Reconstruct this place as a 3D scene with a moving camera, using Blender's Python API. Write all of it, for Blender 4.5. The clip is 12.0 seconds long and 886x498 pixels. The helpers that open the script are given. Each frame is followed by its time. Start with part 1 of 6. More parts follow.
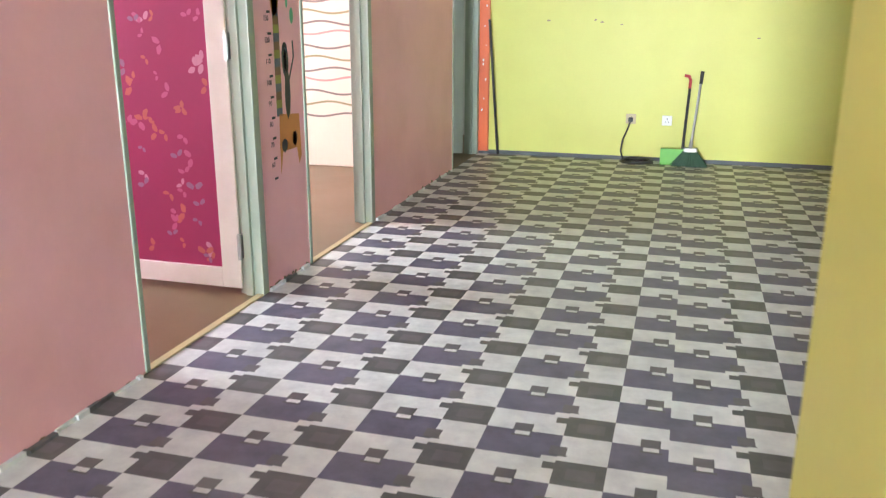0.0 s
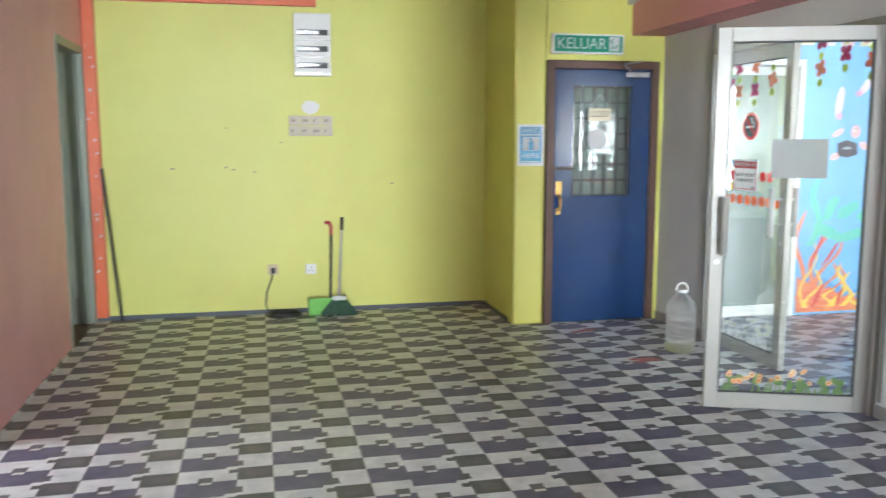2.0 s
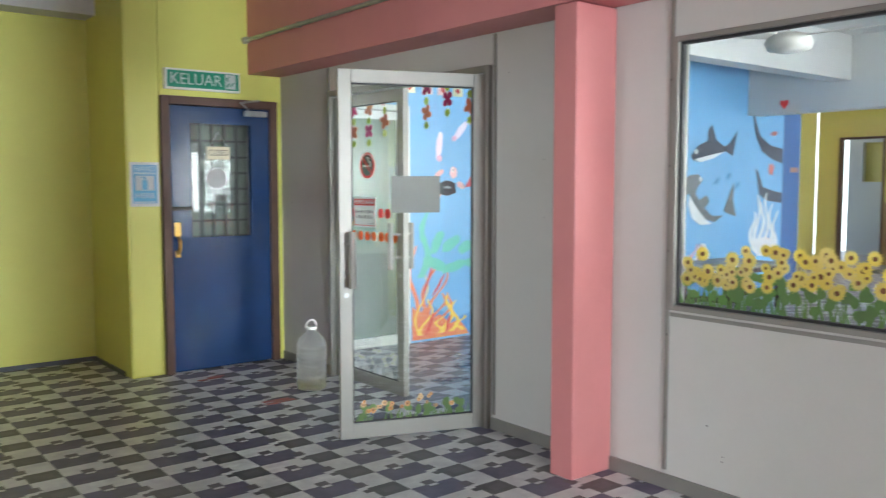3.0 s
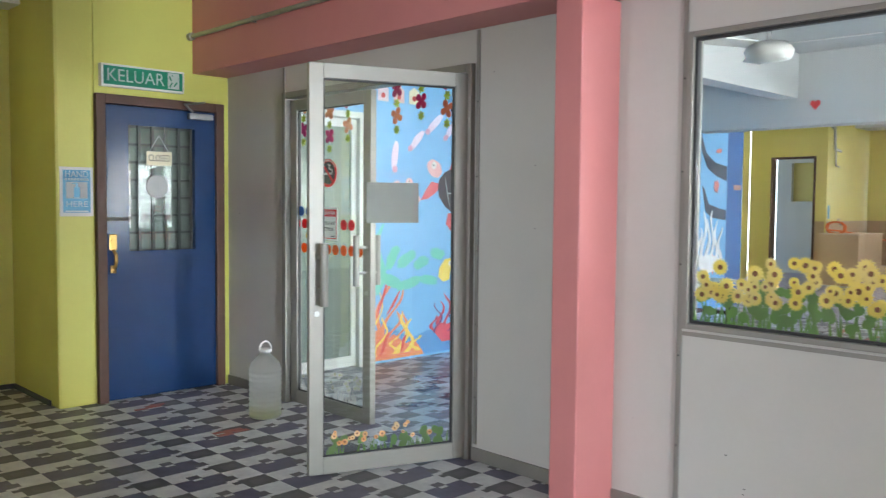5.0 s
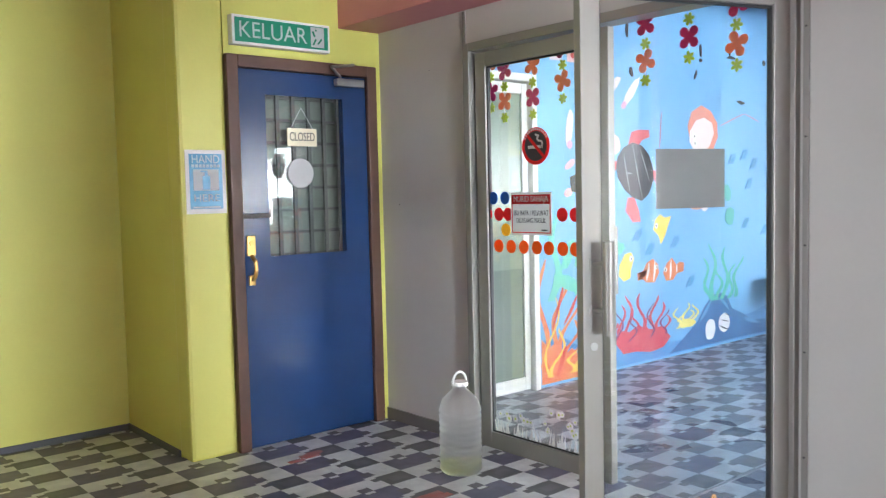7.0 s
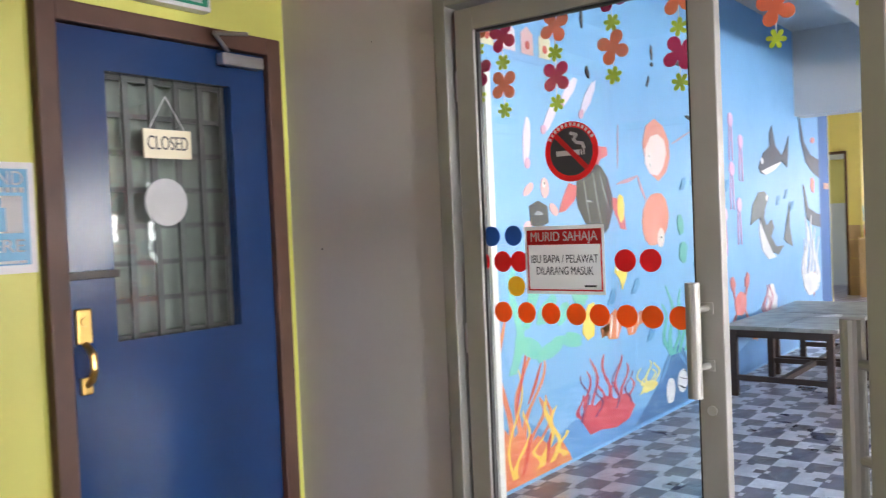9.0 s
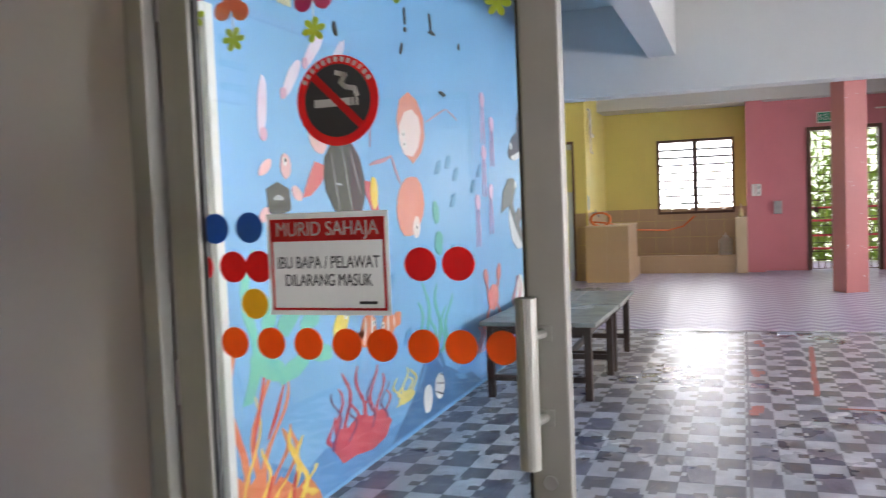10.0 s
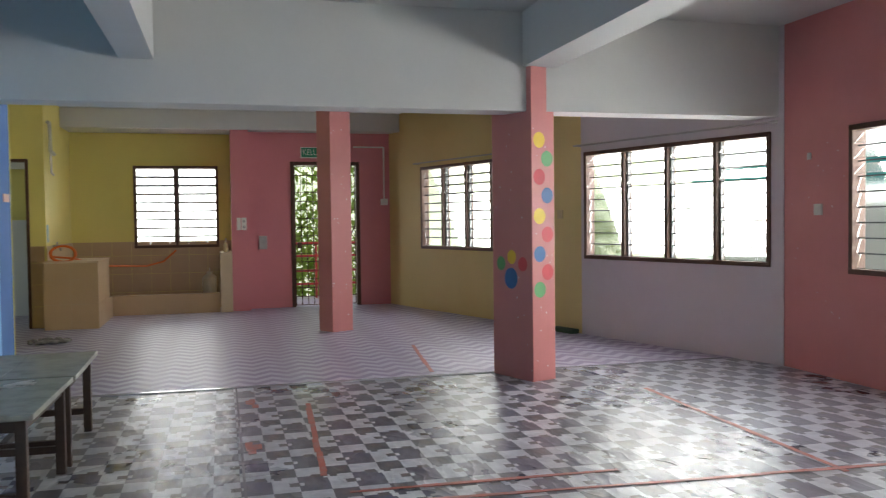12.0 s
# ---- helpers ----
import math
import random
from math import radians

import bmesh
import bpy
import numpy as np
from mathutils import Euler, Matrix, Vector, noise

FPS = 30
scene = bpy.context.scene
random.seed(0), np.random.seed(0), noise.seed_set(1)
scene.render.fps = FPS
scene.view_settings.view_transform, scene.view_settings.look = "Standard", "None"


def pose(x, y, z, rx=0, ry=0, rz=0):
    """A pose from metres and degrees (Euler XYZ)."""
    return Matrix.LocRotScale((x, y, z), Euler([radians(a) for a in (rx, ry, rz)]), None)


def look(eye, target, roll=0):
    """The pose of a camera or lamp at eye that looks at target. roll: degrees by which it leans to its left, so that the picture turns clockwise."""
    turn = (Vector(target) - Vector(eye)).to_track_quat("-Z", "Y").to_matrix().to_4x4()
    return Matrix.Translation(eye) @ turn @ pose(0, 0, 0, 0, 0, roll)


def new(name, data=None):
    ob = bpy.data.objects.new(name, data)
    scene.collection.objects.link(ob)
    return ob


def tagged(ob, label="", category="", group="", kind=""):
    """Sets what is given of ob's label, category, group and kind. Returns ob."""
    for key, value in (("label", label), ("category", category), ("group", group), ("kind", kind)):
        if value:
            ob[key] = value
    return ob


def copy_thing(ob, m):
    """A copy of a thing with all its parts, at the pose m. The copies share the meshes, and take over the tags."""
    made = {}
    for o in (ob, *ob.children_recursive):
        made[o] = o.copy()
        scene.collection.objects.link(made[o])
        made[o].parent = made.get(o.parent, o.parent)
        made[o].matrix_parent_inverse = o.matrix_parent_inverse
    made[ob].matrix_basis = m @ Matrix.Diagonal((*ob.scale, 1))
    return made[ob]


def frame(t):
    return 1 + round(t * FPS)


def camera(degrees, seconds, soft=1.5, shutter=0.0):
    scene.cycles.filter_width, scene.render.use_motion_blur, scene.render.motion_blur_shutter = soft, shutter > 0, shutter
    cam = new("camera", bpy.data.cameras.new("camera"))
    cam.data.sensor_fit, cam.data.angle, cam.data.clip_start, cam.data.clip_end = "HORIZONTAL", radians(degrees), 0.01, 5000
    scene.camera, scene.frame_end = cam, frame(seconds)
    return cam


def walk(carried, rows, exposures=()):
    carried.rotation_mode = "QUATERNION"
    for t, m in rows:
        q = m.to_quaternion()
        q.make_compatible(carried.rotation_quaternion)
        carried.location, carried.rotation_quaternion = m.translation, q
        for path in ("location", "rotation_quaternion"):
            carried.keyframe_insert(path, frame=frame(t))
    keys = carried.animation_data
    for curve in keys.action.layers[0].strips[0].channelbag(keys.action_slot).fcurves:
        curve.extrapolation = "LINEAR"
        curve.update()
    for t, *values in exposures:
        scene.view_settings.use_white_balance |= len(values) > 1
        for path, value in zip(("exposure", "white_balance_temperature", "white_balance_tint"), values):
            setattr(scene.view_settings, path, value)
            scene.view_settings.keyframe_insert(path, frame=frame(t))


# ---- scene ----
cam = camera(55.7, 12.0, soft=1.2, shutter=0.25)
PATH = [
    (0, (0.139, 0.386, 1.365), (-0.393, 2.233, 0.814), 0.1),
    (0.5, (-0.107, 0.597, 1.393), (-0.503, 2.494, 0.9), 0.2),
    (1, (-0.318, 0.744, 1.442), (-0.404, 2.694, 1.007), -0.1),
    (1.5, (-0.445, 0.874, 1.499), (-0.307, 2.838, 1.149), -0.2),
    (2, (-0.466, 1.043, 1.515), (-0.037, 2.979, 1.253), -0.0),
    (2.2, (-0.461, 1.099, 1.505), (0.158, 2.987, 1.275), -0.1),
    (2.5, (-0.444, 1.132, 1.483), (0.451, 2.91, 1.286), -0.3),
    (3, (-0.502, 1.188, 1.468), (0.743, 2.746, 1.312), -0.0),
    (3.2, (-0.503, 1.196, 1.478), (0.832, 2.678, 1.33), 0.0),
    (4.8, (-0.482, 1.584, 1.404), (0.944, 2.98, 1.281), 0.4),
    (5, (-0.474, 1.718, 1.407), (0.915, 3.153, 1.297), 0.5),
    (5.5, (-0.448, 2.093, 1.409), (0.908, 3.559, 1.299), -0.0),
    (6, (-0.42, 2.496, 1.378), (0.891, 4.002, 1.251), -0.4),
    (6.5, (-0.321, 2.912, 1.353), (0.937, 4.461, 1.225), -0.6),
    (7, (-0.22, 3.355, 1.37), (1.072, 4.876, 1.239), -1.3),
    (7.2, (-0.172, 3.522, 1.371), (1.119, 5.045, 1.25), -1.4),
    (8.8, (0.426, 4.802, 1.376), (1.933, 6.116, 1.324), -2.2),
    (9, (0.536, 4.953, 1.382), (2.115, 6.179, 1.328), -2.4),
    (9.5, (0.861, 5.263, 1.375), (2.632, 6.189, 1.293), -2.9),
    (10, (1.271, 5.444, 1.376), (3.151, 6.117, 1.269), -2.3),
    (10.5, (1.672, 5.546, 1.374), (3.657, 5.771, 1.29), -1.3),
    (11, (2.001, 5.546, 1.438), (3.995, 5.41, 1.381), -1.3),
    (11.5, (2.394, 5.51, 1.409), (4.364, 5.171, 1.344), -0.5),
    (12, (2.642, 5.521, 1.409), (4.575, 5.011, 1.342), -0.7),
]
walk(cam, [(t, look(eye, target, roll)) for t, eye, target, roll in PATH],
     exposures=[(0.0, 1.5, 5950, 6), (1.0, 1.3, 5950, 6), (2.0, 1.08, 5850, 8), (3.0, 0.68, 5950, 7), (5.0, 0.72, 5950, 7), (6.0, 0.82, 5950, 8), (7.0, 1.1, 5950, 14), (9.0, 1.02, 6350, 18), (9.6, 0.85, 6400, 17), (10.3, 0.42, 6350, 17), (10.8, 0.08, 6400, 14), (11.6, -0.18, 6450, 12), (12.0, -0.18, 6500, 10)])

# ---- world, daylight ----
world = bpy.data.worlds.new("sky")
scene.world = world
world.use_nodes = True
wn = world.node_tree.nodes
sky = wn.new("ShaderNodeTexSky")
sky.sky_type, sky.sun_disc = "NISHITA", False
sky.sun_elevation, sky.sun_rotation = radians(55), radians(120)
wn["Background"].inputs["Strength"].default_value = 0.15
world.node_tree.links.new(sky.outputs[0], wn["Background"].inputs[0])
sun = new("sun", bpy.data.lights.new("sun", "SUN"))
sun.data.energy, sun.data.angle, sun.data.color = 3.0, radians(3), (1, 0.96, 0.9)
sun.matrix_world = look((0, 0, 0), (-math.sin(radians(120)) * -0.57, math.cos(radians(120)) * -0.57, -0.82))


def window_light(name, eye, target, w, h, watts, color=(1, 0.98, 0.95)):
    """Daylight standing in a window's opening."""
    la = bpy.data.lights.new(name, "AREA")
    la.shape, la.size, la.size_y, la.energy, la.color = "RECTANGLE", w, h, watts, color
    ob = new(name, la)
    ob.matrix_world = look(eye, target)
    return ob


# ---- materials ----
def nodes_of(name):
    m = bpy.data.materials.new(name)
    m.use_nodes = True
    t = m.node_tree
    return m, t, t.nodes["Principled BSDF"]


def N(t, kind, **kw):
    n = t.nodes.new(kind)
    for k, v in kw.items():
        if k == "operation":
            n.operation = v
        elif k == "data_type":
            n.data_type = v
    return n


def math_node(t, op, a, b=None, c=None):
    n = t.nodes.new("ShaderNodeMath")
    n.operation = op
    for i, v in enumerate((a, b, c)):
        if v is None:
            continue
        if isinstance(v, (int, float)):
            n.inputs[i].default_value = v
        else:
            t.links.new(v, n.inputs[i])
    return n.outputs[0]


def mix_col(t, fac, a, b, blend="MIX"):
    n = t.nodes.new("ShaderNodeMix")
    n.data_type, n.blend_type = "RGBA", blend
    for sock, v in ((n.inputs[0], fac), (n.inputs[6], a), (n.inputs[7], b)):
        if isinstance(v, (int, float)):
            sock.default_value = v
        elif isinstance(v, tuple):
            sock.default_value = (*v[:3], 1)
        else:
            t.links.new(v, sock)
    return n.outputs[2]


def noise_tex(t, scale, detail=4.0, rough=0.55, stretch=None):
    geo = t.nodes.new("ShaderNodeNewGeometry")
    n = t.nodes.new("ShaderNodeTexNoise")
    n.inputs["Scale"].default_value, n.inputs["Detail"].default_value, n.inputs["Roughness"].default_value = scale, detail, rough
    src = geo.outputs["Position"]
    if stretch:
        mp = t.nodes.new("ShaderNodeMapping")
        mp.inputs["Scale"].default_value = stretch
        t.links.new(src, mp.inputs[0])
        src = mp.outputs[0]
    t.links.new(src, n.inputs["Vector"])
    return n.outputs["Fac"]


def ramp(t, fac, lo, hi):
    n = t.nodes.new("ShaderNodeMapRange")
    n.inputs[1].default_value, n.inputs[2].default_value = lo, hi
    t.links.new(fac, n.inputs[0])
    return n.outputs[0]


def bump(t, p, height, strength=0.2, distance=0.004):
    b = t.nodes.new("ShaderNodeBump")
    b.inputs["Strength"].default_value, b.inputs["Distance"].default_value = strength, distance
    t.links.new(height, b.inputs["Height"])
    t.links.new(b.outputs[0], p.inputs["Normal"])


def surface(name, col, dirt=None, rough=0.6, amount=0.5, big=1.3, fine=40, bumpy=0.15, metal=0.0, stretch=None, rough_var=0.1, spec=0.5):
    """Painted or worn surface: broad stains, fine grain, light relief."""
    m, t, p = nodes_of(name)
    dirt = dirt or tuple(c * 0.72 for c in col)
    a = noise_tex(t, big, 5, 0.6, stretch)
    f = noise_tex(t, fine, 3)
    c1 = mix_col(t, math_node(t, "MULTIPLY", ramp(t, a, 0.42, 0.72), amount), col, dirt)
    c2 = mix_col(t, math_node(t, "MULTIPLY", f, 0.16), c1, tuple(min(1, c * 0.7) for c in col))
    t.links.new(c2, p.inputs["Base Color"])
    t.links.new(math_node(t, "MULTIPLY_ADD", a, rough_var, rough - rough_var / 2), p.inputs["Roughness"])
    p.inputs["Metallic"].default_value = metal
    p.inputs["Specular IOR Level"].default_value = spec
    if bumpy:
        bump(t, p, f, bumpy)
    return m


def glass_mat(name, tint=(1, 1, 1), rough=0.0, ior=1.45):
    m, t, p = nodes_of(name)
    p.inputs["Base Color"].default_value = (*tint, 1)
    p.inputs["Roughness"].default_value = rough
    p.inputs["IOR"].default_value = ior
    p.inputs["Transmission Weight"].default_value = 1
    return m


YELLOW = surface("yellow_paint", (0.66, 0.66, 0.15), (0.56, 0.54, 0.12), 0.45, 0.5, 1.1, 55, 0.12)
PINK = surface("pink_paint", (0.81, 0.43, 0.48), (0.66, 0.33, 0.35), 0.5, 0.6, 1.6, 50, 0.12)
CORAL = surface("coral_pink_paint", (0.60, 0.23, 0.225), (0.47, 0.165, 0.165), 0.45, 0.45, 1.2, 50, 0.12)
ROSE = surface("rose_paint", (0.62, 0.22, 0.25), (0.5, 0.17, 0.2), 0.5, 0.4, 1.0, 50, 0.1)
GREYP = surface("grey_partition_board", (0.55, 0.545, 0.50), (0.47, 0.46, 0.415), 0.5, 0.5, 0.9, 60, 0.08)
# white base lowered to put the ceiling's dim light into the paint
WHITEP = surface("dimmed_white_paint", (0.60, 0.61, 0.60), (0.51, 0.52, 0.52), 0.7, 0.4, 0.8, 45, 0.15)
LILAC = surface("lilac_grey_paint", (0.60, 0.56, 0.60), (0.5, 0.46, 0.5), 0.55, 0.5, 1.0, 50, 0.1)
CREAM = surface("cream_yellow_paint", (0.66, 0.54, 0.24), (0.56, 0.44, 0.18), 0.55, 0.45, 1.0, 50, 0.1)
LEMON = surface("lemon_paint", (0.72, 0.64, 0.20), (0.62, 0.54, 0.16), 0.5, 0.45, 1.0, 50, 0.1)
SEA = surface("sea_blue_paint", (0.20, 0.45, 0.74), (0.15, 0.38, 0.68), 0.4, 0.7, 1.6, 30, 0.08)
DEEPBLUE = surface("deep_blue_paint", (0.075, 0.17, 0.40), (0.06, 0.14, 0.33), 0.7, 0.5, 1.5, 40, 0.08)
ALU = surface("satin_aluminium", (0.29, 0.28, 0.25), (0.23, 0.22, 0.195), 0.42, 0.4, 4, 120, 0.03, 0.4)
WHITEALU = surface("white_coated_aluminium", (0.78, 0.78, 0.75), (0.66, 0.66, 0.62), 0.4, 0.4, 3, 90, 0.03)
SAGE = surface("sage_grey_coated_frame", (0.29, 0.33, 0.27), (0.21, 0.25, 0.20), 0.4, 0.5, 3, 70, 0.05)
DOORBLUE = surface("navy_gloss_paint", (0.011, 0.040, 0.125), (0.008, 0.030, 0.09), 0.17, 0.5, 2.5, 70, 0.10, 0, None, 0.12, 0.6)
BROWN = surface("brown_stained_frame", (0.10, 0.047, 0.028), (0.05, 0.025, 0.018), 0.5, 0.6, 5, 40, 0.2)
DARKWOOD = surface("dark_stained_timber", (0.045, 0.026, 0.018), (0.025, 0.016, 0.012), 0.5, 0.6, 6, 45, 0.25, 0, (1, 1, 8))
TABLETOP = surface("worn_table_laminate", (0.30, 0.32, 0.29), (0.13, 0.14, 0.13), 0.4, 0.9, 7, 60, 0.2)
BRASS = surface("brass", (0.68, 0.46, 0.14), (0.45, 0.29, 0.08), 0.3, 0.4, 12, 60, 0.05, 1.0)
STEEL = surface("grey_steel", (0.45, 0.45, 0.44), (0.3, 0.29, 0.28), 0.35, 0.5, 8, 60, 0.05, 0.9)
BLACK = surface("black_plastic", (0.02, 0.02, 0.02), (0.035, 0.035, 0.03), 0.5, 0.5, 8, 60, 0.1)
WHITEPL = surface("white_plastic", (0.76, 0.75, 0.71), (0.64, 0.62, 0.56), 0.4, 0.4, 8, 60, 0.03)
BEIGEPL = surface("beige_plastic", (0.56, 0.46, 0.25), (0.45, 0.36, 0.2), 0.45, 0.4, 8, 60, 0.03)
ORANGEP = surface("orange_gloss_paint", (0.72, 0.13, 0.03), (0.5, 0.08, 0.02), 0.4, 0.5, 3, 40, 0.1)
GREENPL = surface("green_plastic", (0.16, 0.50, 0.06), (0.1, 0.36, 0.04), 0.4, 0.4, 8, 40, 0.05)
DARKGREEN = surface("dark_green_bristle", (0.045, 0.10, 0.06), (0.03, 0.06, 0.04), 0.8, 0.5, 14, 120, 0.4)
REDPL = surface("red_plastic", (0.55, 0.05, 0.05), (0.4, 0.03, 0.03), 0.4, 0.4, 8, 40, 0.05)
SIGNGREEN = surface("green_sign_face", (0.015, 0.27, 0.15), (0.01, 0.22, 0.12), 0.35, 0.4, 6, 40, 0.02)
PAPER = surface("white_paper", (0.76, 0.76, 0.74), (0.66, 0.66, 0.63), 0.5, 0.4, 8, 80, 0.05)
PAPERBLUE = surface("blue_print", (0.11, 0.36, 0.56), (0.09, 0.3, 0.5), 0.35, 0.4, 8, 80, 0.03)
INK = surface("dark_ink", (0.03, 0.03, 0.035), None, 0.5, 0.3, 8, 60, 0)
REDV = surface("red_vinyl", (0.75, 0.02, 0.025), None, 0.4, 0.3, 8, 60, 0)
ORANGEV = surface("orange_vinyl", (0.92, 0.17, 0.01), None, 0.4, 0.3, 8, 60, 0)
BLUEV = surface("blue_vinyl", (0.02, 0.11, 0.36), None, 0.4, 0.3, 8, 60, 0)
YELLOWV = surface("yellow_vinyl", (0.82, 0.52, 0.03), None, 0.4, 0.3, 8, 60, 0)
GREENV = surface("green_vinyl", (0.08, 0.33, 0.12), None, 0.4, 0.3, 8, 60, 0)
WHITEV = surface("white_vinyl", (0.78, 0.78, 0.76), None, 0.4, 0.3, 8, 60, 0)
MAGENTAV = surface("magenta_felt", (0.55, 0.04, 0.15), None, 0.7, 0.4, 8, 60, 0.1)
SALMONV = surface("salmon_felt", (0.75, 0.24, 0.12), None, 0.7, 0.4, 8, 60, 0.1)
LIMEV = surface("lime_felt", (0.52, 0.60, 0.06), None, 0.7, 0.4, 8, 60, 0.1)
TILEBEIGE = surface("beige_wall_tile", (0.48, 0.34, 0.20), (0.40, 0.28, 0.16), 0.3, 0.4, 2, 30, 0.05)
BROWNFLOOR = surface("brown_sheet_floor", (0.20, 0.13, 0.07), (0.15, 0.095, 0.05), 0.4, 0.5, 1.5, 60, 0.08)
MAGENTAP = surface("magenta_door_film", (0.33, 0.03, 0.12), (0.25, 0.022, 0.09), 0.35, 0.5, 1.5, 60, 0.05)
HOSE = surface("orange_hose", (0.75, 0.16, 0.02), None, 0.4, 0.3, 8, 60, 0.05)
GLASS = glass_mat("clear_glass", (0.93, 0.97, 0.95))
CLEARPL = glass_mat("cloudy_clear_plastic", (0.97, 0.98, 0.95), 0.28, 1.2)
CLEARPL.node_tree.nodes["Principled BSDF"].inputs["Transmission Weight"].default_value = 0.94
GREENGLASS = surface("grey_green_film", (0.28, 0.34, 0.27), (0.2, 0.25, 0.2), 0.15, 0.5, 1.5, 40, 0.0)
LOUVRE = glass_mat("louvre_glass", (0.88, 0.91, 0.90), 0.1, 1.3)
LEAF = surface("leaf_green", (0.27, 0.38, 0.06), (0.14, 0.24, 0.03), 0.5, 0.8, 4, 30, 0.1)
CONCRETE = surface("weathered_concrete", (0.42, 0.41, 0.38), (0.3, 0.29, 0.27), 0.8, 0.6, 1.5, 30, 0.3)
# dark base carries the backlit shade of the card on the glass
SHEETGREY = surface("backlit_grey_board", (0.11, 0.107, 0.10), (0.09, 0.088, 0.084), 0.5, 0.5, 4, 60, 0.05)


def thin_film(m, col, share=0.5):
    """Lets light through a thin sticker or felt piece."""
    t = m.node_tree
    tr = t.nodes.new("ShaderNodeBsdfTranslucent")
    tr.inputs[0].default_value = (*col, 1)
    mx = t.nodes.new("ShaderNodeMixShader")
    mx.inputs[0].default_value = share
    t.links.new(t.nodes["Principled BSDF"].outputs[0], mx.inputs[1])
    t.links.new(tr.outputs[0], mx.inputs[2])
    t.links.new(mx.outputs[0], t.nodes["Material Output"].inputs[0])


for m_, c_ in ((ORANGEV, (0.95, 0.2, 0.02)), (REDV, (0.8, 0.03, 0.03)), (BLUEV, (0.03, 0.15, 0.45)), (YELLOWV, (0.9, 0.6, 0.05)), (WHITEV, (0.85, 0.85, 0.83)),
               (MAGENTAV, (0.6, 0.05, 0.2)), (SALMONV, (0.8, 0.3, 0.15)), (LIMEV, (0.6, 0.7, 0.1)), (LEAF, (0.3, 0.45, 0.06))):
    thin_film(m_, c_)


def vinyl_floor(name, tint=1.0, rough=0.3, wrinkle=0.0, px=0.42, py=0.305, ox=0.0, oy=0.0, seam=None, cool=False):
    """Printed sheet floor: purple, pale and charcoal blocks with small inset squares."""
    m, t, p = nodes_of(name)
    geo = t.nodes.new("ShaderNodeNewGeometry")
    sep = t.nodes.new("ShaderNodeSeparateXYZ")
    t.links.new(geo.outputs["Position"], sep.inputs[0])
    X, Y = sep.outputs[0], sep.outputs[1]
    if seam is not None:
        side = math_node(t, "GREATER_THAN", X, seam[0])
        X = math_node(t, "SUBTRACT", X, math_node(t, "MULTIPLY", side, seam[1]))
        Y = math_node(t, "SUBTRACT", Y, math_node(t, "MULTIPLY", side, seam[2]))
    u = math_node(t, "WRAP", math_node(t, "SUBTRACT", X, ox), px, 0.0)
    v = math_node(t, "WRAP", math_node(t, "SUBTRACT", Y, oy), py, 0.0)

    def rect(x0, x1, y0, y1):
        a = math_node(t, "COMPARE", u, (x0 + x1) / 2, (x1 - x0) / 2)
        return math_node(t, "MULTIPLY", a, math_node(t, "COMPARE", v, (y0 + y1) / 2, (y1 - y0) / 2))

    blot = noise_tex(t, 9, 6, 0.65)
    wide = noise_tex(t, 1.1, 4, 0.6)
    fine = noise_tex(t, 130, 3)

    def shade(a, b):
        return mix_col(t, ramp(t, blot, 0.3, 0.75), tuple(c * tint for c in a), tuple(c * tint for c in b))

    pale = shade(cool and (0.60, 0.63, 0.69) or (0.74, 0.75, 0.74), cool and (0.38, 0.40, 0.47) or (0.50, 0.50, 0.52))
    purple = shade(cool and (0.14, 0.145, 0.21) or (0.155, 0.145, 0.215), cool and (0.09, 0.09, 0.14) or (0.085, 0.08, 0.125))
    char = shade(cool and (0.13, 0.135, 0.17) or (0.125, 0.125, 0.13), cool and (0.09, 0.095, 0.12) or (0.075, 0.074, 0.08))
    mid = shade((0.15, 0.14, 0.155), (0.10, 0.095, 0.105))
    col = pale
    for c, r in ((purple, (0, 0.26, 0, 0.165)), (char, (0.26, 0.42, 0.165, 0.305)), (mid, (0.09, 0.15, 0.16, 0.215)), (char, (0.09, 0.16, 0.125, 0.136)), (char, (0.148, 0.154, 0.15, 0.218)),
                 (pale, (0.10, 0.15, 0.136, 0.16)), (mid, (0.23, 0.285, 0.035, 0.09)), (char, (0.235, 0.29, 0.028, 0.036)), (pale, (0.21, 0.262, 0.0, 0.022)),
                 (char, (0.222, 0.262, 0.25, 0.29)), (mid, (0.30, 0.39, 0.20, 0.265))):
        col = mix_col(t, rect(*r), col, c)
    dirt = math_node(t, "MULTIPLY", ramp(t, wide, 0.5, 0.75), 0.3)
    col = mix_col(t, dirt, col, (0.25 * tint, 0.22 * tint, 0.22 * tint))
    t.links.new(col, p.inputs["Base Color"])
    t.links.new(math_node(t, "MULTIPLY_ADD", wide, 0.18, rough - 0.06), p.inputs["Roughness"])
    h = fine
    if wrinkle:
        wr = noise_tex(t, 2.6, 3, 0.5, (0.6, 1.4, 1))
        cz = noise_tex(t, 3.2, 2, 0.45, (0.7, 1.5, 1))
        crease = math_node(t, "POWER", math_node(t, "SUBTRACT", 1.0, math_node(t, "ABSOLUTE", math_node(t, "MULTIPLY_ADD", cz, 2.0, -1.0))), 14.0)
        h = math_node(t, "ADD", math_node(t, "MULTIPLY", wr, wrinkle), math_node(t, "MULTIPLY", fine, 0.02))
        h = math_node(t, "ADD", h, math_node(t, "MULTIPLY", crease, 0.09 * wrinkle))
        bump(t, p, h, 0.6, 0.03)
    else:
        bump(t, p, h, 0.06)
    return m


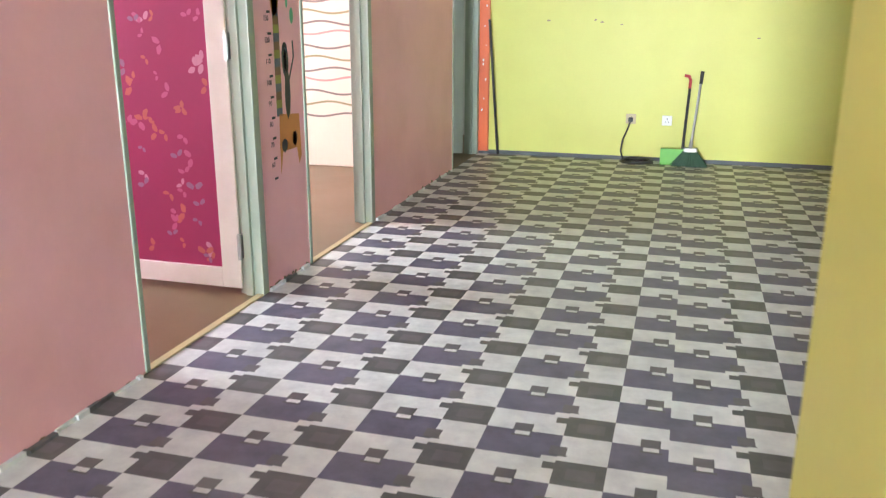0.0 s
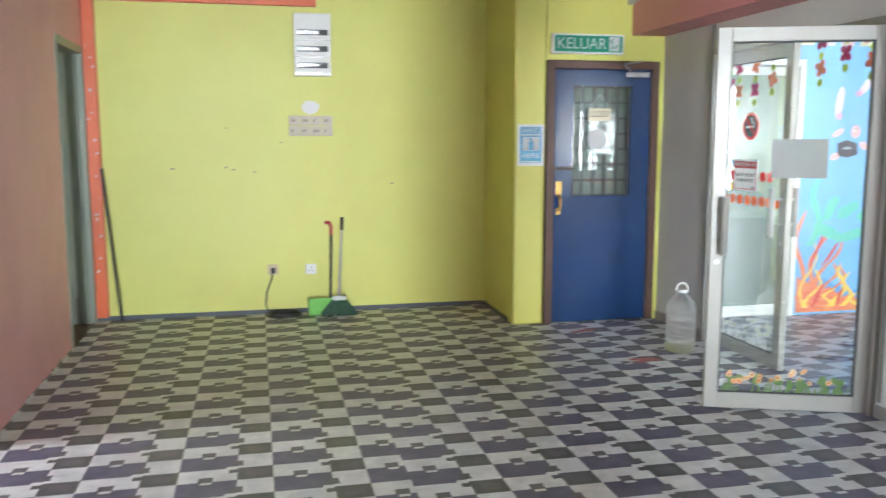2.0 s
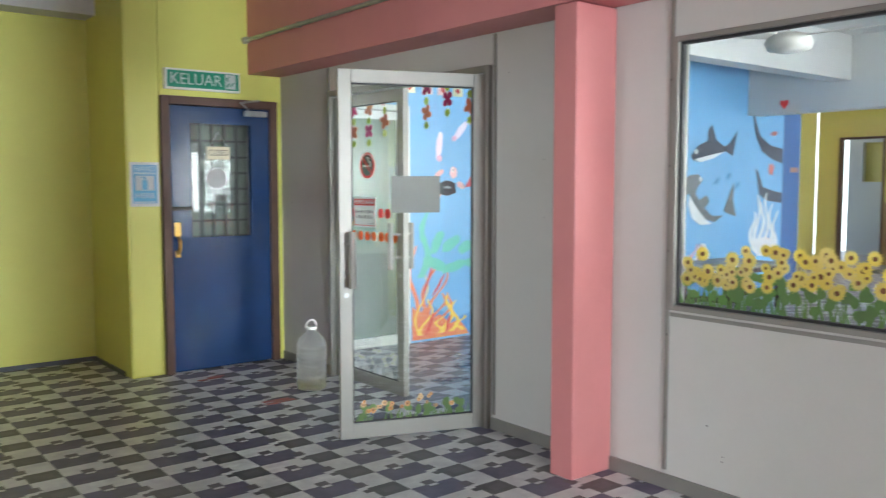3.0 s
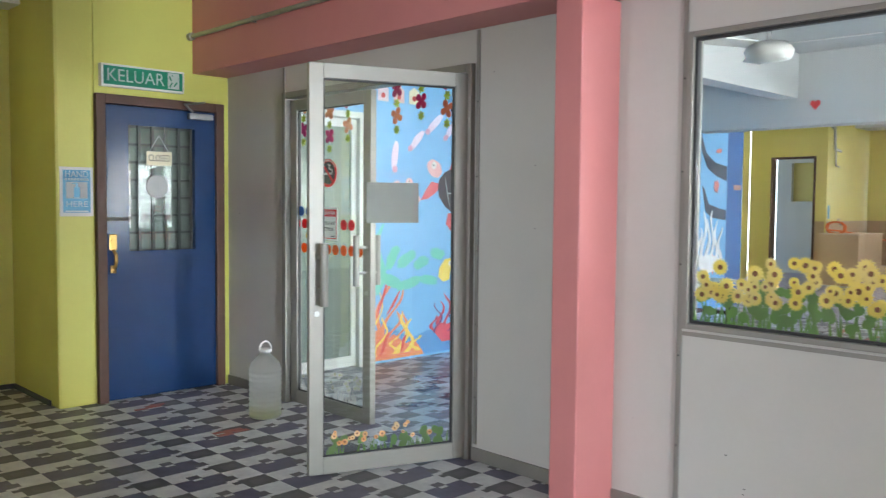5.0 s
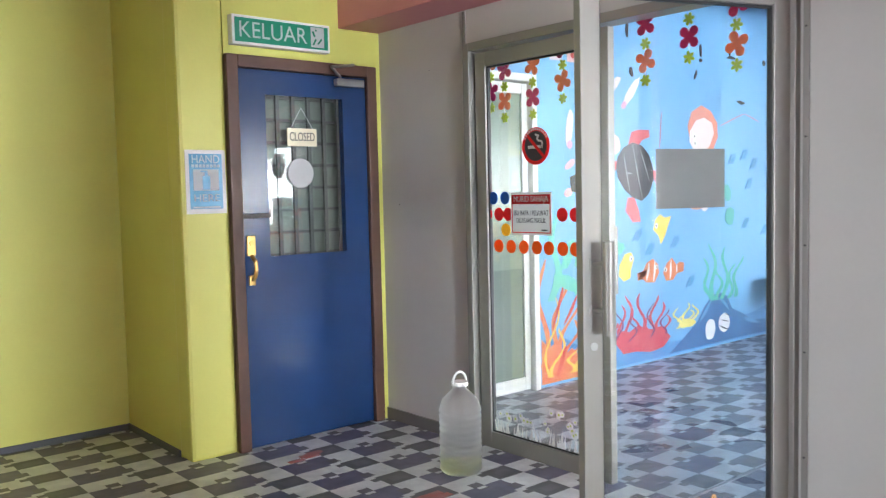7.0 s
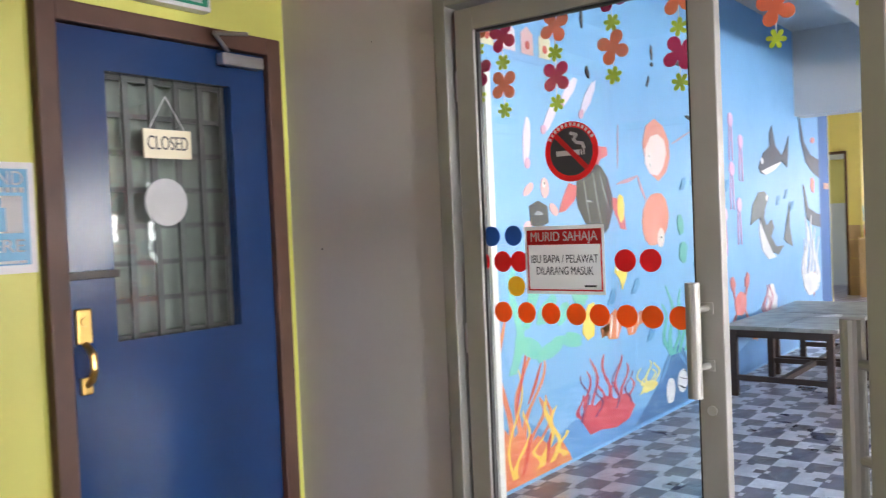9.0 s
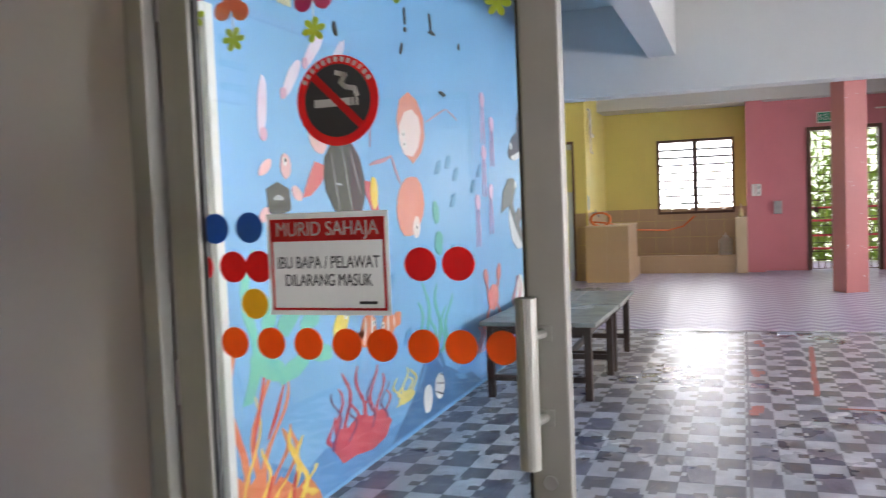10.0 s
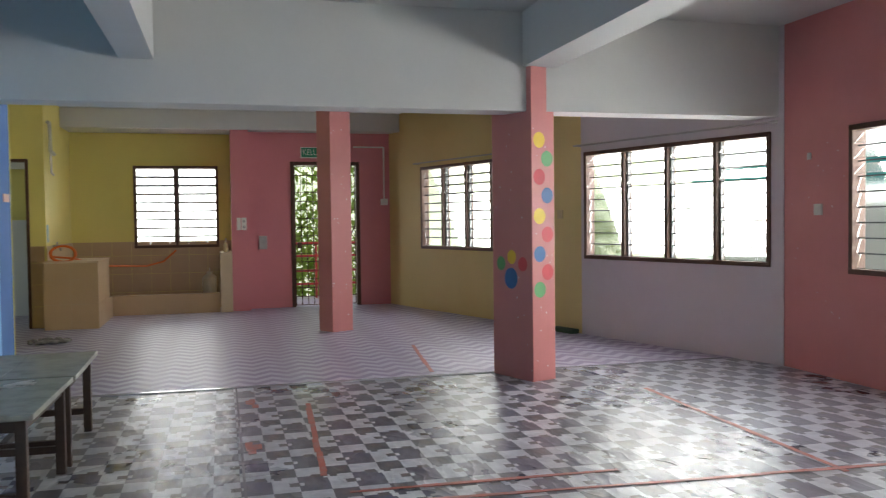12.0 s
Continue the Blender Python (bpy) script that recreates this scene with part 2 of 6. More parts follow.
VINYL = vinyl_floor("printed_vinyl_sheet", 1.08, 0.42, 0.0, ox=-0.43, oy=2.44, seam=(0.17, 0.585 - 0.42, 0.23 - 0.305))
VINYL2 = vinyl_floor("glossy_printed_vinyl_sheet", 0.9, 0.26, 1.0, ox=-0.1, oy=0.1, cool=True)


def far_sheet():
    m, t, p = nodes_of("lilac_zigzag_sheet")
    geo = t.nodes.new("ShaderNodeNewGeometry")
    sep = t.nodes.new("ShaderNodeSeparateXYZ")
    t.links.new(geo.outputs["Position"], sep.inputs[0])
    X, Y = sep.outputs[0], sep.outputs[1]
    zig = math_node(t, "PINGPONG", math_node(t, "MULTIPLY", Y, 1.0), 0.15)
    s = math_node(t, "SINE", math_node(t, "MULTIPLY", math_node(t, "ADD", X, zig), 28.0))
    s2 = math_node(t, "SINE", math_node(t, "MULTIPLY", Y, 10.5))
    col = mix_col(t, ramp(t, s, -0.4, 0.5), (0.17, 0.13, 0.27), (0.50, 0.48, 0.58))
    col = mix_col(t, math_node(t, "MULTIPLY", ramp(t, s2, 0.3, 0.9), 0.35), col, (0.2, 0.15, 0.25))
    col = mix_col(t, math_node(t, "MULTIPLY", noise_tex(t, 2.2, 5), 0.75), col, (0.36, 0.35, 0.44))
    t.links.new(col, p.inputs["Base Color"])
    p.inputs["Roughness"].default_value = 0.4
    bump(t, p, noise_tex(t, 3.5, 4), 0.3, 0.02)
    return m


ZIGZAG = far_sheet()


# ---- mesh building ----
class Mesh:
    """Collects boxes, rods and prisms into one mesh."""

    def __init__(self):
        self.bm = bmesh.new()

    def box(self, x0, x1, y0, y1, z0, z1, m=None, bevel=0.0):
        mat = Matrix.Translation(((x0 + x1) / 2, (y0 + y1) / 2, (z0 + z1) / 2)) @ Matrix.Diagonal((abs(x1 - x0), abs(y1 - y0), abs(z1 - z0), 1))
        if m is not None:
            mat = m @ mat
        r = bmesh.ops.create_cube(self.bm, size=1, matrix=mat)
        if bevel:
            edges = list({e for v in r["verts"] for e in v.link_edges})
            bmesh.ops.bevel(self.bm, geom=edges, offset=bevel, segments=2, affect="EDGES", profile=0.6)
        return self

    def rod(self, a, b, r, n=10, r2=None):
        a, b = Vector(a), Vector(b)
        d = b - a
        q = d.to_track_quat("Z", "Y").to_matrix().to_4x4()
        bmesh.ops.create_cone(self.bm, cap_ends=True, segments=n, radius1=r, radius2=r if r2 is None else r2, depth=d.length, matrix=Matrix.Translation((a + b) / 2) @ q)
        return self

    def tube(self, pts, r, n=8):
        for a, b in zip(pts, pts[1:]):
            self.rod(a, b, r, n)
        for p in pts[1:-1]:
            self.ball(p, r)
        return self

    def ball(self, c, r, sz=1.0):
        bmesh.ops.create_uvsphere(self.bm, u_segments=10, v_segments=6, radius=r, matrix=Matrix.Translation(c) @ Matrix.Diagonal((1, 1, sz, 1)))
        return self

    def prism(self, pts, m, depth=0.002):
        """A flat outline (local x, y) raised by depth along local z, at the pose m."""
        if sum(a[0] * b[1] - b[0] * a[1] for a, b in zip(pts, pts[1:] + pts[:1])) < 0:
            pts = pts[::-1]
        lo = [self.bm.verts.new(m @ Vector((x, y, 0))) for x, y in pts]
        hi = [self.bm.verts.new(m @ Vector((x, y, depth))) for x, y in pts]
        self.bm.faces.new(hi)
        self.bm.faces.new(lo[::-1])
        for i in range(len(pts)):
            j = (i + 1) % len(pts)
            self.bm.faces.new((lo[i], lo[j], hi[j], hi[i]))
        return self

    def lathe(self, profile, c, n=20):
        rings = []
        for r, z in profile:
            rings.append([self.bm.verts.new((c[0] + r * math.cos(2 * math.pi * i / n), c[1] + r * math.sin(2 * math.pi * i / n), c[2] + z)) for i in range(n)])
        for a, b in zip(rings, rings[1:]):
            for i in range(n):
                self.bm.faces.new((a[i], a[(i + 1) % n], b[(i + 1) % n], b[i]))
        self.bm.faces.new(rings[0][::-1])
        self.bm.faces.new(rings[-1])
        return self

    def make(self, name, mat, parent=None, smooth=False):
        me = bpy.data.meshes.new(name)
        self.bm.to_mesh(me)
        self.bm.free()
        me.materials.append(mat)
        if smooth:
            for f in me.polygons:
                f.use_smooth = True
        ob = new(name, me)
        ob.parent = parent
        return ob


def thing(name, label, category, group="", kind="", at=(0, 0, 0)):
    """An empty at the thing's base; its parts are given in world places and moved under it."""
    e = new(name)
    e.location = at
    e.empty_display_size = 0.1
    tagged(e, label, category, group, kind)
    return e


def adopt(e):
    """Parts were built in world places: keep them there under an empty that stands at its base."""
    for c in e.children:
        c.matrix_parent_inverse = Matrix.Translation(e.location).inverted()


def plain(ob, label, category="", kind="structure"):
    return tagged(ob, label, category, kind=kind)


def wall(name, mat, axis, p0, p1, a0, a1, z0, z1, holes=(), label=""):
    """A wall between p0 and p1 in thickness ('x' or 'y'), from a0 to a1 along, with holes (b0, b1, zb, zt)."""
    me = Mesh()

    def put(b0, b1, c0, c1):
        if b1 - b0 > 1e-4 and c1 - c0 > 1e-4:
            if axis == "x":
                me.box(p0, p1, b0, b1, c0, c1)
            else:
                me.box(b0, b1, p0, p1, c0, c1)

    cur = a0
    for b0, b1, zb, zt in sorted(holes):
        put(cur, b0, z0, z1)
        put(b0, b1, z0, zb)
        put(b0, b1, zt, z1)
        cur = b1
    put(cur, a1, z0, z1)
    return plain(me.make(name, mat), label, "wall")


def ring(n, rx, ry, jag=0.0, seed=0, rot=0.0):
    rnd = random.Random(seed)
    out = []
    for i in range(n):
        k = 1 + jag * rnd.uniform(-1, 1)
        a = 2 * math.pi * i / n
        x, y = rx * k * math.cos(a), ry * k * math.sin(a)
        out.append((x * math.cos(rot) - y * math.sin(rot), x * math.sin(rot) + y * math.cos(rot)))
    return out


def text_part(body, size, m, mat, parent, depth=0.001, align="CENTER", width=None):
    cu = bpy.data.curves.new("lettering", "FONT")
    cu.body, cu.size, cu.extrude, cu.align_x, cu.align_y = body, size, depth, align, "CENTER"
    tmp = bpy.data.objects.new("lettering", cu)
    scene.collection.objects.link(tmp)
    me = bpy.data.meshes.new_from_object(tmp.evaluated_get(bpy.context.evaluated_depsgraph_get()))
    bpy.data.objects.remove(tmp)
    w = max(v.co.x for v in me.vertices) - min(v.co.x for v in me.vertices)
    sx = width / w if width else 1.0
    me.transform(m @ Matrix.Diagonal((sx, 1, 1, 1)))
    me.materials.clear()
    me.materials.append(mat)
    ob = new("lettering", me)
    ob.parent = parent
    return ob


def facing(x, y, z, way):
    """A pose whose local z looks along 'way' (-x, +x, -y, +y), local y up."""
    rz = {"-y": 0, "+x": 90, "+y": 180, "-x": -90}[way]
    return pose(x, y, z, 0, 0, rz) @ pose(0, 0, 0, 90)

# ---- structure: first room ----
XW, XP = -1.8, 2.81          # pink wall face, partition face
CA, CB = 2.95, 3.2           # ceilings
plain(Mesh().box(-1.8, 2.9, -9.0, 8.6, -0.2, 0).make("floor_front", VINYL), "grey, purple and white block-printed vinyl floor", "floor")
plain(Mesh().box(-5.5, -1.8, -9.0, 9.6, -0.2, -0.003).make("floor_side_rooms", BROWNFLOOR), "plain brown sheet floor of the side rooms", "floor")
plain(Mesh().box(2.9, 10.0, -0.2, 7.6, -0.2, 0).make("floor_hall", VINYL2), "glossy wrinkled block-printed vinyl floor sheet", "floor")
plain(Mesh().box(10.0, 18.2, -0.2, 10.0, -0.2, 0.003).make("floor_far", ZIGZAG), "faded lilac zigzag printed vinyl floor sheet", "floor")
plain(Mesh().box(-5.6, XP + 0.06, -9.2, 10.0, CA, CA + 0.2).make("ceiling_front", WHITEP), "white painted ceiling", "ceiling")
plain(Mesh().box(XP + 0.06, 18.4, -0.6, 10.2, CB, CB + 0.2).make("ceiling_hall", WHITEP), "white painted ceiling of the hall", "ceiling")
D1, D2, D3 = (2.955, 3.935), (4.467, 5.443), (7.40, 8.30)
wall("wall_pink", PINK, "x", XW - 0.1, XW, -9.0, 8.39, 0, CA, [(*D1, 0, 2.1), (*D2, 0, 2.1), (*D3, 0, 2.2)], "pink painted wall with smudges and three doorways")
wall("wall_yellow", YELLOW, "y", 8.385, 8.55, -1.8, 1.70, 0, CA, (), "lime yellow painted wall with small nail holes")
wall("wall_yellow_return", YELLOW, "x", 1.545, 1.70, 7.62, 8.385, 0, CA, (), "lime yellow painted return wall")
Mesh_corner = Mesh().box(1.54, 1.80, 7.475, 7.63, 0, CA, None, 0.02).make("wall_yellow_corner", YELLOW)
plain(Mesh_corner, "rounded lime yellow painted wall corner", "wall")
wall("wall_exit_door", YELLOW, "y", 7.475, 7.62, 1.80, XP, 0, CA, [(1.86, 2.70, 0, 2.09)], "lime yellow painted wall round the blue door")
GD = (4.87, 6.69)
wall("wall_partition", GREYP, "x", XP, XP + 0.06, 1.0, 7.475, 0, CA, [(*GD, 0, 2.155), (2.46, 3.60, 0.87, 2.145)], "pale grey board partition wall")
wall("wall_entry", YELLOW, "y", 0.95, 1.33, 0.29, 0.72, 0, CA, (), "lime yellow painted wall end beside the entry")
plain(Mesh().box(2.52, XP, 1.33, 7.475, 2.335, CA, None, 0.008).make("beam_pink", CORAL), "coral pink painted beam above the partition", "beam")
plain(Mesh().box(2.52, XP, 3.95, 4.10, 0, 2.33, None, 0.008).make("column_pink", CORAL), "coral pink painted column with chipped base", "column")
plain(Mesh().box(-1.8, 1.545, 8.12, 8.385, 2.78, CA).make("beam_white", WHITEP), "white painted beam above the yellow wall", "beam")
# unseen enclosure added behind the entry, with an opening for daylight
wall("wall_unseen_east", YELLOW, "x", XP, XP + 0.1, -9.0, 1.0, 0, CA, (), "unseen plain yellow wall closing the entry")
wall("wall_unseen_south", WHITEP, "y", -9.1, -9.0, -5.5, XP, 0, CA, [(-1.5, -0.25, 0.4, 2.6)], "unseen plain white wall with an added tall opening")
# its openings are added out of view, to let daylight in
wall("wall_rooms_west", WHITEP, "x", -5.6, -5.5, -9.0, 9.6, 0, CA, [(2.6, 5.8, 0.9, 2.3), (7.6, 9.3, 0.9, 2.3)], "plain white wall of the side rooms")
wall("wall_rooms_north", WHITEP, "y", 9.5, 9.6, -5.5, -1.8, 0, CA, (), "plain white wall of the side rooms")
wall("wall_room_divider_one", PINK, "y", 1.0, 1.1, -5.5, -1.9, 0, CA, (), "plain pink painted wall of the side room")
wall("wall_room_wavy", surface("cream_wall_paint", (0.70, 0.62, 0.48), (0.6, 0.52, 0.4)), "y", 7.30, 7.38, -5.5, -1.9, 0, CA, (), "cream wall painted with wavy coloured lines")
wall("wall_room_divider_two", PINK, "y", 4.12, 4.2, -5.5, -1.9, 0, CA, (), "plain pink painted wall between side rooms")

# ---- structure: hall ----
wall("wall_mural", SEA, "y", 7.33, 7.48, XP + 0.06, 10.4, 0, CB, [(2.95, 4.0, 0, 2.16)], "sea blue painted mural wall")
wall("wall_mural_end", DEEPBLUE, "y", 7.335, 7.478, 10.4, 10.86, 0, CB, (), "deep blue painted end of the mural wall")
plain(Mesh().box(10.86, 10.88, 7.33, 7.48, 0, CB).make("trim_mural_end", LEMON), "yellow painted wall edge", "wall")
wall("wall_behind_mural", WHITEP, "y", 8.3, 8.4, 2.9, 10.9, 0, CB, (), "plain wall behind the glass door")
wall("wall_wash_north", LEMON, "y", 9.3, 9.4, 10.8, 15.1, 0, CB, (), "lemon yellow painted wall")
wall("wall_wash_west", LEMON, "x", 10.8, 10.9, 7.48, 9.3, 0, CB, (), "lemon yellow painted wall")
wall("wall_wash_door", LEMON, "x", 15.15, 15.27, 7.97, 9.3, 0, CB, [(8.08, 8.86, 0, 2.3)], "lemon yellow painted wall with a dark doorway")
wall("wall_wash_side", LEMON, "y", 7.85, 7.97, 15.15, 17.2, 0, CB, (), "lemon yellow painted wall beside the wash place")
W1 = (5.56, 6.9, 1.02, 2.37)
wall("wall_wash_window", LEMON, "x", 17.2, 17.35, 5.35, 9.6, 0, CB, [W1], "lemon yellow painted wall above beige tiles")
wall("wall_rose", ROSE, "x", 16.75, 16.9, 2.3, 5.08, 0, CB, [(3.3, 4.35, 0, 2.37)], "rose pink painted wall round the grille door")
plain(Mesh().box(16.45, 17.2, 5.08, 5.36, 0, CB).make("pilaster_rose", ROSE), "rose pink painted pilaster", "column")
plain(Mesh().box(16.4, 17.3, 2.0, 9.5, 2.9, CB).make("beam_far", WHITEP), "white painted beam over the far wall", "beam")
# skewed window wall
SK = math.atan(0.318)
SKM = pose(9.45, 0.41, 0, 0, 0, math.degrees(SK))          # local x along the wall, local y towards the room


def skew_wall(name, mat, s0, s1, holes, label):
    ob = wall(name, mat, "y", -0.15, 0, s0, s1, 0, CB, holes, label)
    ob.data.transform(SKM)
    return ob


def along(x):
    return (x - 9.45) / math.cos(SK)


W3 = (along(9.58), along(12.07), 0.93, 2.22)
W2 = (along(13.3), along(15.75), 0.97, 2.27)
skew_wall("wall_lilac", LILAC, 0.0, along(12.13), [W3], "lilac grey painted wall below a louvre window")
skew_wall("wall_cream", CREAM, along(12.13), along(16.9), [W2], "cream yellow painted wall with a louvre window")
W4 = (6.7, 8.6, 0.92, 2.17)
wall("wall_hall_south", CORAL, "y", 0.25, 0.40, 2.87, 9.47, 0, CB, [W4, (3.3, 6.45, 0.92, 2.17)], "coral pink painted wall with louvre windows")
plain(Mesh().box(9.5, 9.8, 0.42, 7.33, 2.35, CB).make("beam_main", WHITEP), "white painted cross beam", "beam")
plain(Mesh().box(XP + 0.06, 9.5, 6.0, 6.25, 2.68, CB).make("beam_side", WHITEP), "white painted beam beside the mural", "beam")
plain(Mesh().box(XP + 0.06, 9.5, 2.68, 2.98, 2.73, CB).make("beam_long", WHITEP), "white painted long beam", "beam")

c2 = Mesh().box(0, 0.55, -0.26, 0, 0, 2.74, pose(9.44, 2.93, 0, 0, 0, 20), 0.006).make("column_dotted", CORAL)
plain(c2, "coral pink column with coloured dots", "column")
plain(Mesh().box(0, 0.3, -0.32, 0, 0, CB, pose(13.32, 4.17, 0, 0, 0, 28), 0.006).make("column_far", CORAL), "coral pink painted column with chips", "column")

# ---- daylight in the window openings, two added out of view ----
# added lamp in the unseen south opening, brightens the first room
window_light("added_daylight_south", (-0.87, -9.2, 1.5), (-0.3, 0, 1.25), 1.24, 2.2, 690, (0.93, 0.98, 1.0))
# added lamp at an unseen west opening, lights the side rooms
window_light("added_daylight_west", (-5.8, 4.2, 1.6), (0, 4.2, 1.2), 3.2, 1.4, 210, (0.95, 0.98, 1.0))
mid3 = SKM @ Vector(((W3[0] + W3[1]) / 2, -0.5, 1.75))
in3 = SKM @ Vector(((W3[0] + W3[1]) / 2, 3, 0.1))
window_light("daylight_louvre", mid3, in3, 3.0, 1.7, 195)
window_light("daylight_louvre", (7.65, -0.3, 1.75), (7.65, 3, 0.1), 2.6, 1.7, 230)
window_light("daylight_louvre", (4.88, -0.3, 1.45), (4.88, 3, 0.6), 3.1, 1.1, 125)
window_light("daylight_wash", (17.8, 6.2, 1.85), (14, 6.2, 0.4), 1.9, 1.8, 80)
mid2 = SKM @ Vector(((W2[0] + W2[1]) / 2, -0.5, 1.75))
in2 = SKM @ Vector(((W2[0] + W2[1]) / 2, 3, 0.1))
window_light("daylight_louvre", mid2, in2, 2.8, 1.7, 110)

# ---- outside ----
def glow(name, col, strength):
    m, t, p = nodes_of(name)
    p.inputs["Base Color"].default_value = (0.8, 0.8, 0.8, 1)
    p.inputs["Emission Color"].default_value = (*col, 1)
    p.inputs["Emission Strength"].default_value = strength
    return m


HAZE = glow("bright_overcast_haze", (1.0, 1.0, 0.98), 1.3)
plain(Mesh().box(-40, 80, -40, 60, -3.6, -3.4).make("ground", CONCRETE), "grey concrete ground outside", "ground")
plain(Mesh().box(-2, 40, -14.0, -13.9, -3.4, 12).make("backdrop_south", HAZE), "bright hazy overcast sky", "sky")
# flat panel; daylight on the distant trees is put in as emission
plain(Mesh().box(34.0, 34.1, -13.8, 4.3, -3.4, 12).make("backdrop_trees", glow("green_tree_glow", (0.62, 0.72, 0.30), 1.0)), "flat green panel glowing for the daylit tree line", "trees")
plain(Mesh().box(34.0, 34.1, 4.3, 25, -3.4, 12).make("backdrop_east", HAZE), "bright hazy overcast sky", "sky")
roofs = thing("neighbour_building", "pale neighbouring building with a teal awning band", "building", at=(15, -8, -3.4))
Mesh().box(10, 24, -9.5, -8, -3.4, 1.7).make("wall", surface("pale_render", (0.75, 0.74, 0.68)), roofs)
Mesh().box(9.8, 24.2, -8.3, -7.6, 2.1, 2.7).make("awning", surface("teal_sheet", (0.05, 0.42, 0.38)), roofs)
Mesh().box(2.0, 9.6, -9, -8.6, 1.85, 2.1).make("roof_edge", surface("orange_roof_edge", (0.8, 0.3, 0.08)), roofs)
adopt(roofs)
# landing with red rails outside the grille door
land = thing("landing", "concrete landing with red steel rails", "landing", at=(18, 3.8, -3.4))
Mesh().box(16.9, 19.0, 2.4, 5.2, -3.4, -0.02).make("slab", CONCRETE, land)
rail = Mesh()
for z in (0.25, 0.5, 0.78, 1.02):
    rail.rod((18.6, 2.4, z), (18.6, 5.2, z), 0.022)
for y in (2.5, 3.8, 5.1):
    rail.rod((18.6, y, -0.02), (18.6, y, 1.04), 0.022)
rail.make("rail", REDPL, land)
adopt(land)


def tree(x, y, z, h, r, seed):
    rnd = random.Random(seed)
    e = thing("tree", "leafy green tree in daylight", "tree", "trees outside", at=(x, y, z))
    t = Mesh().rod((x, y, z), (x, y, z + h * 0.6), 0.09, 9, 0.05)
    for i in range(7):
        a = rnd.uniform(0, 6.28)
        b = z + h * rnd.uniform(0.3, 0.6)
        t.rod((x, y, b), (x + r * 0.7 * math.cos(a), y + r * 0.7 * math.sin(a), b + h * 0.3), 0.035, 6, 0.01)
    t.make("trunk", BROWN, e)
    c = Mesh()
    for i in range(2300):
        d = Vector((rnd.gauss(0, 1), rnd.gauss(0, 1), rnd.gauss(0, 1))).normalized() * (rnd.random() ** 0.5)
        p = (x + d.x * r, y + d.y * r, z + h * 0.62 + d.z * h * 0.42)
        s = rnd.uniform(0.07, 0.16)
        m = Matrix.Translation(p) @ Euler((rnd.uniform(0, 3), rnd.uniform(0, 3), rnd.uniform(0, 6))).to_matrix().to_4x4()
        c.prism([(-s, 0), (-s * 0.3, -s * 0.35), (s, 0), (-s * 0.3, s * 0.35)], m, 0.002)
    tagged(c.make("crown", LEAF, e), kind="stuff")
    adopt(e)


tree(21.5, 3.4, -3.4, 6.2, 1.7, 1)
tree(22.0, 5.4, -3.4, 5.4, 1.5, 2)
tree(20.5, -2.2, -3.4, 5.6, 1.5, 3)


# ---- louvre windows ----
# dark colour puts in the shade of overlapping blade edges; the clips share it
BLADE_EDGE = surface("clip_and_shaded_edge", (0.10, 0.11, 0.11), (0.06, 0.065, 0.065), 0.4, 0.5, 6, 60, 0.02)


def louvres(name, M, width, z0, z1, panes, label, lip=0.006):
    """Framed window with tilted glass blades; local x along the wall, local -y outwards."""
    e = thing(name, label, "window", kind="structure")
    f = 0.045
    fr = Mesh()
    fr.box(0, width, -0.12, 0.02, z0, z0 + f, None, 0.004).box(0, width, -0.12, 0.02, z1 - f, z1, None, 0.004)
    for i in range(panes + 1):
        x = min(max(i * width / panes, f / 2), width - f / 2)
        fr.box(x - f / 2, x + f / 2, -0.12, 0.018, z0 + f, z1 - f, None, 0.004)
    ob = fr.make("frame", BROWN, e)
    ob.data.transform(M)
    clip = Mesh()
    n = 9
    pitch = (z1 - z0 - 2 * f) / n
    pw = width / panes - f
    blade = None
    for i in range(panes):
        x0 = i * width / panes + f / 2
        clip.box(x0, x0 + 0.022, -0.075, -0.03, z0 + f, z1 - f)
        clip.box(x0 + pw - 0.022, x0 + pw, -0.075, -0.03, z0 + f, z1 - f)
        for k in range(n):
            zc = z0 + f + (k + 0.5) * pitch
            # bar added to draw the dark line between two blades
            clip.box(x0 + 0.022, x0 + pw - 0.022, -0.046, -0.040, zc - pitch * 0.5 - lip, zc - pitch * 0.5 + lip)
            tilt = 18 + 30 * (k > 5)
            m = M @ pose(x0 + pw / 2, -0.052, zc, tilt)
            if blade is None:
                blade = Mesh().box(-pw / 2 + 0.024, pw / 2 - 0.024, -0.003, 0.003, -pitch * 0.53, pitch * 0.53).make("slat", LOUVRE, e)
                blade.matrix_basis = m
            else:
                b = new("slat", blade.data)
                b.parent, b.matrix_basis = e, m
    for c in e.children:
        if c.name.startswith("slat"):
            c.visible_shadow = False
    ob = tagged(clip.make("clips_and_dark_edges", BLADE_EDGE, e), kind="stuff")
    ob.data.transform(M)
    return e


louvres("window_1", pose(17.2, W1[0], 0, 0, 0, 90), W1[1] - W1[0], W1[2], W1[3], 2, "brown-framed louvre window with clear glass blades", 0.014)
louvres("window_2", SKM @ pose(W2[0], 0, 0), W2[1] - W2[0], W2[2], W2[3], 4, "brown-framed louvre window with clear glass blades", 0.01)
louvres("window_3", SKM @ pose(W3[0], 0, 0), W3[1] - W3[0], W3[2], W3[3], 4, "brown-framed louvre window with clear glass blades")
louvres("window_4", pose(W4[0], 0.40, 0), W4[1] - W4[0], W4[2], W4[3], 3, "brown-framed louvre window with clear glass blades")
